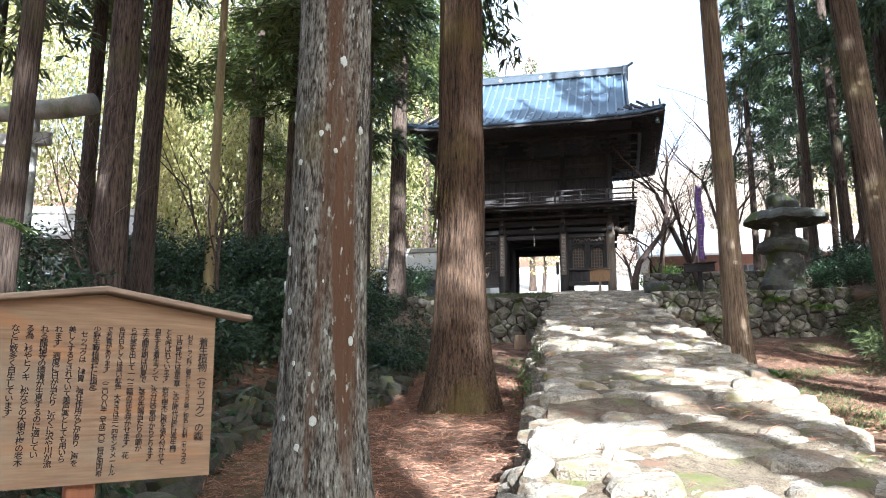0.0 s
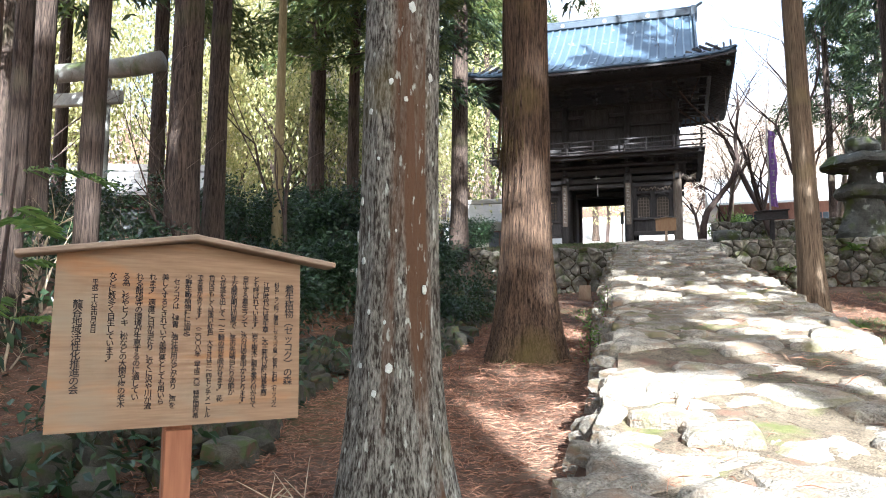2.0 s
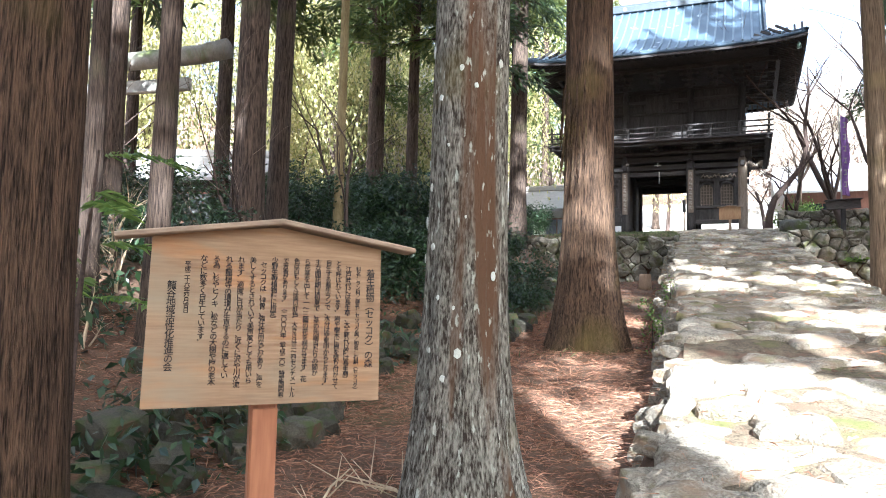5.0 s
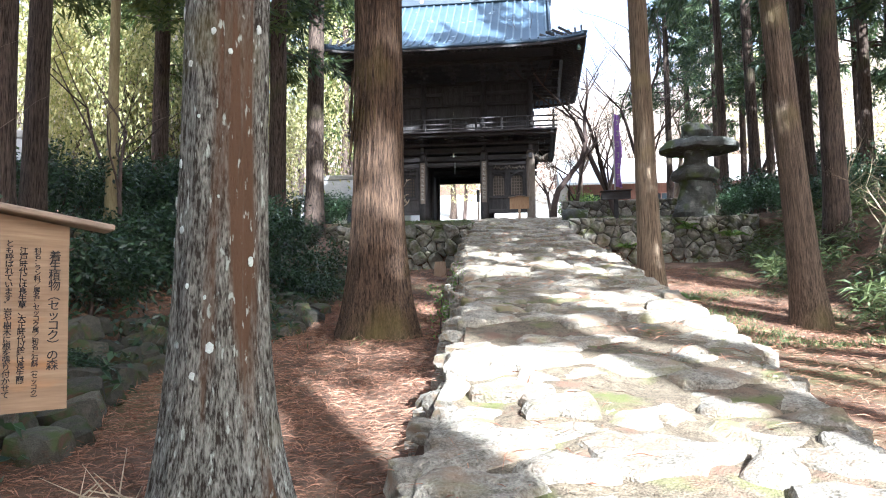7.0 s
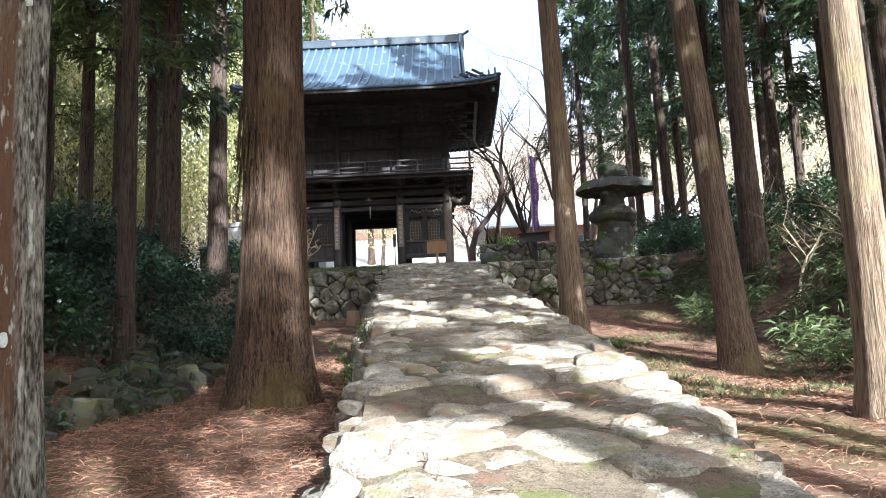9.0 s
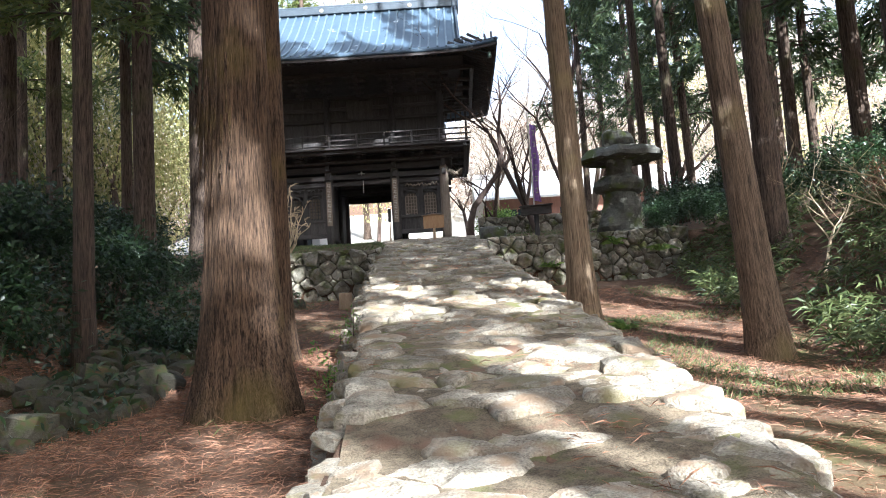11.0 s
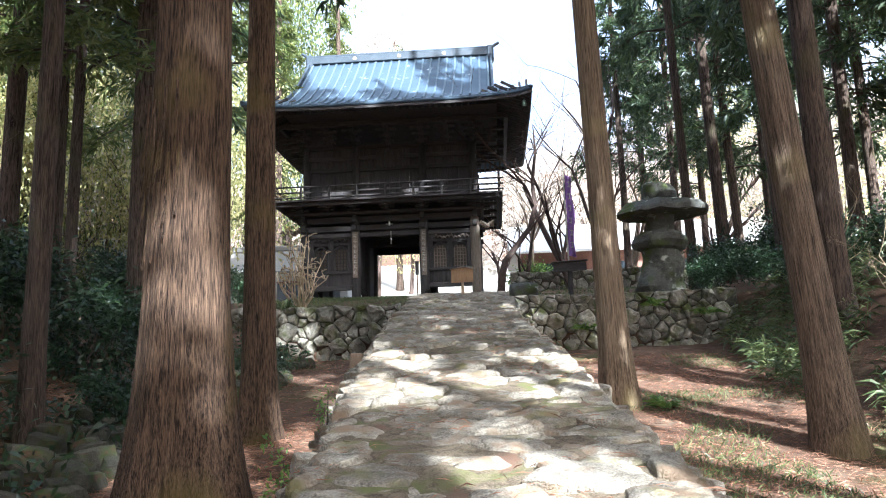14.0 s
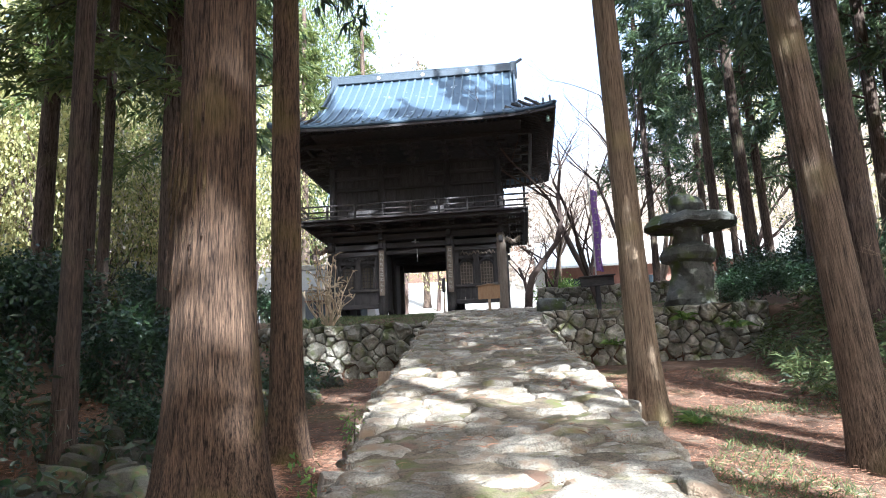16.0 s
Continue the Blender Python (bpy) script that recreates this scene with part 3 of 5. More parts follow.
for i, (x, y) in enumerate([(6.1, -10.4), (8.3, -10.4), (4.6, -12.6), (9.2, -12.4), (10.6, -8.4)]):
    cedar(x, y, 0.27, (0.0, 0.0), i + 1, low=-5.5, tall=1.3, outer=True)
for i, (x, y) in enumerate(HIGH):
    cedar(x, y, 0.27, (rng.uniform(-0.02, 0.01), 0.0), i + 2, low=-3.0, tall=1.3, thin=True)
for i, (x, y, r0) in enumerate(RIGHT):
    cedar(x, y, r0, (rng.uniform(-0.05, -0.01), 0.0), i + 1, low=(3.5, 2.5, 4.5, 4.0)[i % 4] * (y > 12.5), tall=1.35 if (x, y) in ((8.75, 21.6), (8.9, 15.8), (8.4, 11.4), (10.6, 12.2), (12.6, 10.4), (12.0, 14.5), (11.6, 19.6), (10.4, 28.4), (8.0, 30.5), (9.9, 33.0), (12.8, 24.4)) else 1.0)


# ---- gate ----
GX, GZ = -3.62, 5.6
gate = thing("temple_gate", "two-storey dark timber temple gate with a blue-grey sheet roof", "gate", (GX, 0, GZ))
PX = (-3.93, -1.575, 1.575, 3.93)
FY, MY, BY = 37.9, 40.4, 42.9


def gpart(name, geo, mat, parent=gate, label="", smooth=False):
    return part(name, geo, mat, parent, label, smooth)


# posts on their stone bases
for j, y in enumerate((FY, MY, BY)):
    for i, x in enumerate(PX):
        # front right post gets a paler colour in place of sunlight
        post = gpart("post", Geo().lathe([(0.2, 0.0), (0.215, 0.3), (0.215, 3.3), (0.19, 3.55)], 18, (x, y, 0.1), 0.02), "worn_lit_wood" if (j == 0 and i == 3) else "old_wood",
                     label="round corner post coloured paler for sunlight" if (j == 0 and i == 3) else "", smooth=True)
        gpart("base_stone", Geo().box((x, y, -0.06), (0.62, 0.62, 0.36), 0.05), "lantern", post)
        if j == 0 and i in (1, 2):
            plaque = gpart("plaque", Geo().box((x, y - 0.235, 2.05), (0.25, 0.035, 2.1), 0.01), "worn_lit_wood", post, "narrow lettered board hung on the post")
            marks = Geo()
            for k in range(8):
                cz = 2.92 - k * 0.24
                for dx, dz, w, h in ((0, 0.06, 0.13, 0.02), (0, -0.02, 0.15, 0.02), (-0.03, 0.01, 0.02, 0.14), (0.04, -0.05, 0.02, 0.09)):
                    marks.box((x + dx, y - 0.262, cz + dz), (w, 0.02, h), 0.003)
            gpart("lettering", marks, "plaque", plaque)["kind"] = "stuff"
# tie beams and lintels
for y in (FY, MY, BY):
    for z, h, w in ((3.32, 0.26, 0.2), (3.72, 0.3, 0.26)):
        gpart("beam", Geo().box((0, y, z), (8.5, w, h), 0.02), "old_wood_x")
    gpart("beam", Geo().box((0, y, 3.0 if y != BY else 2.92), (7.8, 0.14, 0.2), 0.02), "old_wood_x")
for x in PX:
    for z in (3.3, 3.74):
        gpart("beam", Geo().box((x, MY, z), (0.2, 5.9, 0.26), 0.02), "old_wood")
# side bays: boarded fronts with arched lattice windows, raised above the ground
for s in (-1, 1):
    cx = s * 2.755
    gpart("sill_beam", Geo().box((cx, FY, 0.56), (1.95, 0.2, 0.2), 0.02), "old_wood_x")
    gpart("sill_beam", Geo().box((cx, FY, 1.28), (1.95, 0.16, 0.13), 0.02), "old_wood_x")
    for k in range(5):
        gpart("wall_panel", Geo().box((cx - 0.76 + k * 0.38, FY + 0.03, 0.93), (0.37, 0.05, 0.57), 0.008), "old_panel")
    for wx in (cx - 0.46, cx + 0.46):
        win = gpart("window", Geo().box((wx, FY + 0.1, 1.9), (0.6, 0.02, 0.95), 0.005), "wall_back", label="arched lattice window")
        # right-hand lattice, and the carving below, painted paler as the sunlit bay
        for k in range(5):
            gpart("lattice_bar", Geo().box((wx - 0.26 + k * 0.13, FY + 0.02, 1.85), (0.035, 0.035, 1.0), 0.005), "worn_lit_wood" if s > 0 else "old_wood", win)
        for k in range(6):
            gpart("lattice_bar", Geo().box((wx, FY + 0.04, 1.42 + k * 0.16), (0.56, 0.03, 0.03), 0.005), "worn_lit_wood" if s > 0 else "old_wood", win)
        arch = Geo()
        pts = [(wx + 0.33 * math.cos(a), FY - 0.01, 2.12 + 0.32 * math.sin(a) + 0.06 * (1 - abs(math.cos(a)))) for a in np.linspace(0, math.pi, 11)]
        for a, b in zip(pts[:-1], pts[1:]):
            arch.beam(a, b, 0.08, 0.08, 0.01)
        for q in (-0.33, 0.33):
            arch.beam((wx + q, FY - 0.01, 1.33), (wx + q, FY - 0.01, 2.13), 0.08, 0.08, 0.01)
        gpart("window_arch", arch, "old_wood", win)
    for wx, w in ((cx - 0.88, 0.16), (cx, 0.24), (cx + 0.88, 0.16)):
        gpart("wall_panel", Geo().box((wx, FY + 0.05, 2.05), (w, 0.05, 1.5), 0.008), "old_panel")
    for k in range(3):
        gpart("wall_panel", Geo().box((cx, FY + 0.06, 2.62 + k * 0.13), (1.95, 0.05, 0.125), 0.008), "old_panel")
    carve = Geo()
    for k in range(9):
        carve.tube([(cx - 0.7 + k * 0.175, FY - 0.06, 2.72 + 0.05 * math.sin(k * 2.1)), (cx - 0.6 + k * 0.175, FY - 0.1, 2.8 + 0.06 * math.cos(k * 1.7)), (cx - 0.52 + k * 0.175, FY - 0.06, 2.7)], [0.03, 0.05, 0.02], 6)
    gpart("carving", carve, "worn_lit_wood" if s > 0 else "old_wood", smooth=True)
    # passage sides, outer sides, backs and floors of the bays
    for x in (s * 1.575, s * 3.93):
        for k in range(12):
            gpart("wall_panel", Geo().box((x, 38.2 + k * 0.4, 1.85), (0.06, 0.39, 2.7), 0.008), "old_panel")
        gpart("sill_beam", Geo().box((x, MY, 0.5), (0.16, 5.0, 0.18), 0.02), "old_wood")
    for k in range(5):
        gpart("wall_panel", Geo().box((cx - 0.76 + k * 0.38, BY, 2.25), (0.37, 0.05, 1.9), 0.008), "old_panel")
    # carved beam end at the corner
    nose = Geo()
    for k in range(7):
        nose.tube([(s * (4.1 + 0.09 * k), FY - 0.02, 3.2 + 0.1 * math.sin(k * 1.3)), (s * (4.22 + 0.09 * k), FY - 0.1, 3.28 + 0.1 * math.cos(k)), (s * (4.3 + 0.08 * k), FY, 3.14)], [0.09, 0.1, 0.03], 7)
    gpart("carved_beam_end", nose, "worn_lit_wood", label="pale carved beam end", smooth=True)
for y in (MY, BY):
    for k in range(6):
        gpart("wall_panel", Geo().box((-1.3 + k * 0.52, y + 0.115, 3.41), (0.518, 0.05, 1.14), 0.004), "old_panel")
# boards closing the space between the brackets
for y, sy in ((FY, 1), (BY, -1)):
    for k in range(9):
        gpart("bracket_board", Geo().box((-3.6 + k * 0.9, y + sy * 0.16, 4.17), (0.895, 0.04, 0.42), 0.004), "old_panel")
for s in (-1, 1):
    for k in range(6):
        gpart("bracket_board", Geo().box((s * 3.85, 38.3 + k * 0.84, 4.17), (0.04, 0.835, 0.42), 0.004), "old_panel")
# hanging lantern hook and bell rope in the passage
gpart("hanger", Geo().box((0.02, FY - 0.2, 3.42), (0.34, 0.04, 0.05), 0.01).box((0.02, FY - 0.2, 3.45), (0.07, 0.05, 0.2), 0.01), "plaque")
gpart("hanging_rod", Geo().tube([(0.08, FY - 0.15, 3.1), (0.08, FY - 0.15, 2.5)], [0.025, 0.02], 6), "plaque")
# ceiling under the upper floor
gpart("upper_floor", Geo().box((0, MY, 3.98), (8.7, 6.0, 0.12), 0.02), "old_panel")
# bracket sets under the gallery
for y, sy in ((FY, -1), (BY, 1)):
    for x in (*PX, 0.0, -2.755, 2.755):
        b = Geo()
        for k in range(3):
            q = 0.28 + 0.3 * k
            b.box((x, y + sy * q * 0.55, 3.95 + 0.13 * k), (0.2, 0.3 + q * 1.2, 0.12), 0.02)
            b.box((x, y + sy * (q * 0.9), 4.0 + 0.13 * k), (0.5 + 0.12 * k, 0.16, 0.11), 0.02)
        gpart("bracket", b, "old_wood")
for s in (-1, 1):
    for y in (FY, 39.5, 41.2, BY):
        b = Geo()
        for k in range(3):
            b.box((s * (3.93 + 0.16 + 0.22 * k), y, 3.95 + 0.13 * k), (0.5 + 0.2 * k, 0.18, 0.12), 0.02)
        gpart("bracket", b, "old_wood")
# gallery with its railing
GZ2, X2, Y0, Y1 = 4.42, 5.25, 36.5, 44.3
for k in range(10):
    gpart("gallery_board", Geo().box((0, Y0 + 0.07 + k * 0.145, GZ2), (2 * X2, 0.14, 0.09), 0.012), "old_wood_x")
    gpart("gallery_board", Geo().box((0, Y1 - 0.07 - k * 0.145, GZ2), (2 * X2, 0.14, 0.09), 0.012), "old_wood_x")
for s in (-1, 1):
    for k in range(9):
        gpart("gallery_board", Geo().box((s * (X2 - 0.07 - k * 0.145), MY, GZ2), (0.14, 4.8, 0.09), 0.012), "old_wood")
    gpart("gallery_beam", Geo().box((s * (X2 - 0.25), MY, GZ2 - 0.13), (0.16, 7.7, 0.16), 0.02), "old_wood")
    # end rails take the paler wood to show sun on the gallery
    for z in (0.12, 0.36, 0.62):
        gpart("rail", Geo().box((s * (X2 - 0.15), MY, GZ2 + 0.05 + z), (0.07, 7.9, 0.07), 0.015), "worn_lit_wood")
    for y in np.linspace(Y0 + 0.15, Y1 - 0.15, 7):
        gpart("rail_post", Geo().box((s * (X2 - 0.15), float(y), GZ2 + 0.36), (0.09, 0.09, 0.66), 0.015), "worn_lit_wood")
for y in (Y0 + 0.15, Y1 - 0.15):
    gpart("gallery_beam", Geo().box((0, y + 0.1, GZ2 - 0.13), (2 * X2 - 0.1, 0.16, 0.16), 0.02), "old_wood_x")
    for z in (0.12, 0.36, 0.62):
        gpart("rail", Geo().box((0, y, GZ2 + 0.05 + z), (2 * X2 + 0.1, 0.07, 0.07), 0.015), "old_wood_x")
    for x in np.linspace(-X2 + 0.15, X2 - 0.15, 9):
        tall = 0.95 if abs(x) > X2 - 0.3 else 0.66
        gpart("rail_post", Geo().box((float(x), y, GZ2 + 0.04 + tall / 2), (0.1, 0.1, tall), 0.02), "old_wood")
# upper storey
UF, UB, UT = 38.2, 42.6, 7.35
for y in (UF, UB):
    for x in PX:
        gpart("post", Geo().lathe([(0.17, 4.42), (0.18, 5.0), (0.17, UT)], 14, (x, y, 0)), "old_wood", smooth=True)
    for z in (4.75, 6.2, 6.75, 7.3):
        gpart("beam", Geo().box((0, y, z), (8.3, 0.2, 0.2), 0.02), "old_wood_x")
    for b0, b1 in zip(PX[:-1], PX[1:]):
        m = 4 if b1 - b0 < 3 else 6
        for k in range(m):
            w = (b1 - b0 - 0.3) / m
            gpart("wall_panel", Geo().box((b0 + 0.15 + w * (k + 0.5), y + (0.05 if y == UF else -0.05), 5.5), (w - 0.012, 0.05, 1.35), 0.008), "old_panel")
            gpart("wall_panel", Geo().box((b0 + 0.15 + w * (k + 0.5), y + (0.05 if y == UF else -0.05), 6.8), (w - 0.012, 0.05, 1.1), 0.008), "old_panel")
for x in (PX[0], PX[3]):
    for k in range(11):
        gpart("wall_panel", Geo().box((x, UF + 0.2 + k * 0.4, 5.9), (0.06, 0.39, 2.9), 0.008), "old_panel")
gpart("name_tablet", Geo().box((0.05, UF - 0.2, 6.55), (1.25, 0.1, 0.85), 0.03, pose(0.05, UF - 0.22, 6.6, 10, 0, 0)), "old_panel", label="dark wooden name tablet")
# bracket sets under the eaves
for y, sy in ((UF, -1), (UB, 1)):
    for x in (*PX, 0.0, -2.755, 2.755):
        b = Geo()
        for k in range(4):
            q = 0.3 + 0.34 * k
            b.box((x, y + sy * q * 0.5, UT + 0.02 + 0.17 * k), (0.2, 0.3 + q, 0.14), 0.02)
            b.box((x, y + sy * q, UT + 0.1 + 0.17 * k), (0.55 + 0.2 * k, 0.16, 0.12), 0.02)
        gpart("bracket", b, "old_wood")
for s in (-1, 1):
    for y in (UF, 39.6, 41.2, UB):
        b = Geo()
        for k in range(4):
            b.box((s * (3.93 + 0.15 + 0.25 * k), y, UT + 0.02 + 0.17 * k), (0.4 + 0.3 * k, 0.2, 0.14), 0.02)
        gpart("bracket", b, "old_wood")
for y in (UF - 1.35, UB + 1.35):
    gpart("eave_beam", Geo().box((0, y, 8.02), (10.4, 0.18, 0.2), 0.02), "old_wood_x")
for s in (-1, 1):
    gpart("eave_beam", Geo().box((s * 5.2, MY, 8.02), (0.18, 7.0, 0.2), 0.02), "old_wood")
# roof: hipped skirt below, gabled above
EX, EY, GAB = 6.3, 5.8, 4.6


def rise(d):
    q = min(max(d, 0.0) / EY, 1.0)
    return 4.35 * (0.5 * q + 0.5 * q ** 1.7)


def roof_z(x, d):
    """Height over the gate's base at x along the eave and d in from the front or back eave."""
    return 8.2 + rise(d) + 0.28 * (abs(x) / EX) ** 5 * max(0.0, 1 - d / 3.0)


def side_z(y, d):
    return 8.2 + rise(d) + 0.28 * (abs(y - MY) / EY) ** 5 * max(0.0, 1 - d / 3.0)


def sheet(rows, thick=0.16):
    """A curved slab from rows of points, with an underside."""
    g, n, m = Geo(), len(rows), len(rows[0])
    v = [p for r in rows for p in r] + [(x, y, z - thick) for r in rows for x, y, z in r]
    f = []
    for j in range(n - 1):
        for i in range(m - 1):
            a = j * m + i
            f += [(a, a + 1, a + m + 1, a + m), (a + n * m, a + n * m + m, a + n * m + m + 1, a + n * m + 1)]
    for i in range(m - 1):
        f += [(i + 1, i, i + n * m, i + 1 + n * m), ((n - 1) * m + i, (n - 1) * m + i + 1, (n - 1) * m + i + 1 + n * m, (n - 1) * m + i + n * m)]
    for j in range(n - 1):
        f += [(j * m, (j + 1) * m, (j + 1) * m + n * m, j * m + n * m), ((j + 1) * m + m - 1, j * m + m - 1, j * m + m - 1 + n * m, (j + 1) * m + m - 1 + n * m)]
    return g.add(v, f)


for sy in (-1, 1):
    rows = []
    for d in np.linspace(0, EY, 17):
        half = EX - min(d, EX - GAB)
        rows.append([(half * u, MY + sy * (EY - d), roof_z(half * u, d)) for u in np.linspace(-1, 1, 33)])
    slope = gpart("roof_slope", sheet(rows), "roof", label="blue-grey sheet metal roof slope with raised seams", smooth=True)
    for k in range(31):
        x = -6.1 + k * 12.2 / 30
        top = EY if abs(x) < GAB else EX - abs(x)
        pts = [(x, MY + sy * (EY - d), roof_z(x, d) + 0.03) for d in np.linspace(0, top, 11)]
        seam = Geo()
        v = [(px + o, pyy, pz + h) for px, pyy, pz in pts for o, h in ((-0.045, -0.04), (-0.035, 0.05), (0.035, 0.05), (0.045, -0.04))]
        f = [(i * 4 + q, i * 4 + q + 1, i * 4 + q + 5, i * 4 + q + 4) for i in range(10) for q in range(3)] + [(0, 1, 2, 3)]
        gpart("seam", seam.add(v, f), "roof_seam", slope)
for s in (-1, 1):
    rows = []
    for d in np.linspace(0, EX - GAB, 8):
        half = EY - d
        rows.append([(s * (EX - d), MY + half * u, side_z(MY + half * u, d)) for u in np.linspace(-1, 1, 25)])
    skirt = gpart("roof_skirt", sheet(rows), "roof", smooth=True)
    for k in range(25):
        y = MY - 5.6 + k * 11.2 / 24
        top = min(EX - GAB, EY - abs(y - MY))
        seam, ds = Geo(), np.linspace(0, max(top, 0.15), 6)
        for d0, d1 in zip(ds[:-1], ds[1:]):
            seam.beam((s * (EX - d0), y, side_z(y, d0) + 0.01), (s * (EX - d1), y, side_z(y, d1) + 0.01), 0.06, 0.06, 0.01)
        gpart("seam", seam, "roof_seam", skirt)
    gable = Geo()
    pts = [(s * (GAB - 0.35), MY + sy * (EY - d), roof_z(GAB, d) - 0.1) for sy in (-1, 1) for d in (np.linspace(1.6, EY, 8) if sy < 0 else np.linspace(EY, 1.6, 8))]
    gable.add(pts, [tuple(range(len(pts)))])
    gpart("gable_board", gable, "old_panel")
    for sy in (-1, 1):
        ds = np.linspace(1.45, EY, 9)
        g2 = Geo()
        for a, b in zip(ds[:-1], ds[1:]):
            g2.beam((s * (GAB + 0.06), MY + sy * (EY - a), roof_z(GAB, a) - 0.06), (s * (GAB + 0.06), MY + sy * (EY - b), roof_z(GAB, b) - 0.06), 0.12, 0.42, 0.02)
        gpart("barge_board", g2, "roof_dark")
    for sy in (-1, 1):
        hip = Geo()
        ds = np.linspace(0, EX - GAB, 6)
        for a, b in zip(ds[:-1], ds[1:]):
            hip.beam((s * (EX - a), MY + sy * (EY - a), roof_z(EX - a, a) + 0.0), (s * (EX - b), MY + sy * (EY - b), roof_z(EX - b, b) + 0.0), 0.2, 0.12, 0.03)
        gpart("hip_ridge", hip, "roof_dark")
        bell = gpart("wind_bell", Geo().lathe([(0.1, 0), (0.09, 0.12), (0.07, 0.22), (0.02, 0.27)], 10, (s * (EX - 0.35), MY + sy * (EY - 0.35), 7.75)), "verdigris", label="small green bronze wind bell", smooth=True)
ridge_top = 8.2 + 4.35
ridge = gpart("ridge", Geo().box((0, MY, ridge_top + 0.12), (2 * GAB + 0.2, 0.42, 0.36), 0.03).box((0, MY, ridge_top + 0.36), (2 * GAB + 0.34, 0.3, 0.12), 0.03), "roof_dark", label="dark ridge casing with gilt crests")
for x in (-2.3, 0.0, 2.3):
    gpart("crest", Geo().tube([(x, MY - 0.2, ridge_top + 0.13), (x, MY - 0.24, ridge_top + 0.13)], [0.11, 0.1], 12), "gilt", ridge)
for s in (-1, 1):
    gpart("ridge_end", Geo().box((s * (GAB + 0.05), MY, ridge_top + 0.02), (0.34, 0.6, 0.8), 0.06).beam((s * (GAB + 0.1), MY, ridge_top + 0.38), (s * (GAB + 0.5), MY, ridge_top + 0.62), 0.18, 0.12, 0.03), "roof_dark", ridge)
# eave edge and rafters
for sy in (-1, 1):
    edge = Geo()
    xs = np.linspace(-EX, EX, 25)
    for a, b in zip(xs[:-1], xs[1:]):
        edge.beam((a, MY + sy * (EY - 0.06), roof_z(a, 0) - 0.2), (b, MY + sy * (EY - 0.06), roof_z(b, 0) - 0.2), 0.1, 0.16, 0.01)
    gpart("eave_edge", edge, "old_wood_x")
    for k in range(44):
        x = -6.1 + k * 12.2 / 43
        gpart("rafter", Geo().beam((x, MY + sy * (EY - 0.12), roof_z(x, 0) - 0.3), (x, MY + sy * max(2.3, abs(x) - 1.0), 8.2 + rise(2.2) - 0.42), 0.09, 0.11, 0.01), "old_wood")
for s in (-1, 1):
    edge = Geo()
    ys = np.linspace(MY - EY, MY + EY, 21)
    for a, b in zip(ys[:-1], ys[1:]):
        edge.beam((s * (EX - 0.06), a, side_z(a, 0) - 0.2), (s * (EX - 0.06), b, side_z(b, 0) - 0.2), 0.1, 0.16, 0.01)
    gpart("eave_edge", edge, "old_wood")
    for k in range(40):
        y = MY - 5.6 + k * 11.2 / 39
        gpart("rafter", Geo().beam((s * (EX - 0.1), y, side_z(y, 0) - 0.3), (s * max(3.9, abs(y - MY) - 0.6), y, 8.2 + rise(1.9) - 0.42), 0.09, 0.11, 0.01), "old_wood")
gpart("roof_underside", Geo().box((0, MY, 8.35), (9.6, 8.6, 0.06), 0.01), "old_panel")
for c in gate.children:
    if c.name.split(".")[0] in ("roof_slope", "roof_skirt", "gable_board", "barge_board", "hip_ridge", "wind_bell", "ridge", "eave_edge", "rafter", "roof_underside", "eave_beam"):
        c.location.x += 0.35
# stone step under the gate
tagged(part("gate_plinth", Geo().box((GX, MY, GZ - 0.16), (9.4, 7.2, 0.34), 0.05), "lantern"), "low grey stone plinth under the gate", "plinth", kind="structure")

# ---- notice board beside the path ----
BA, BB = Vector((-1.231, 1.453, 0)), Vector((-0.722, 1.958, 0))
bw = (BB - BA).length
bturn = math.degrees(math.atan2(BB.y - BA.y, BB.x - BA.x))
bc = (BA + BB) / 2
notice = thing("notice_board", "weathered wooden notice board with black writing on an orange-brown post", "notice board", (bc.x, bc.y, 0), turn=bturn)
Z0, Z1, ZM = 1.108, 1.627, 1.670
face = Geo()
outline = [(-bw / 2 - 0.01, Z0), (bw / 2 + 0.005, Z0 + 0.012), (bw / 2, Z1 - 0.01), (0.02, ZM), (-bw / 2, Z1)]
face.add([(x, -0.018, z) for x, z in outline] + [(x, 0.018, z) for x, z in outline], [(0, 1, 2, 3, 4), (9, 8, 7, 6, 5)] + [(i, i + 5, (i + 1) % 5 + 5, (i + 1) % 5) for i in range(5)])
panel = part("panel", face, "board", notice)
for s in (-1, 1):
    part("roof_plank", Geo().beam((0.02 - s * 0.01, -0.02, ZM + 0.016), (s * (bw / 2 + 0.107), -0.02, Z1 - 0.012), 0.100, 0.018, 0.004), "board_roof", notice)
gz = land(bc.x, bc.y)
part("post", Geo().box((-0.0, 0.055, (gz - 0.3 + Z1) / 2), (0.084, 0.06, Z1 - gz + 0.3), 0.008).box((-0.0, 0.0165, (gz - 0.3 + Z0) / 2), (0.080, 0.012, Z0 - gz + 0.28), 0.003), "board_wood", notice, "orange-brown post")
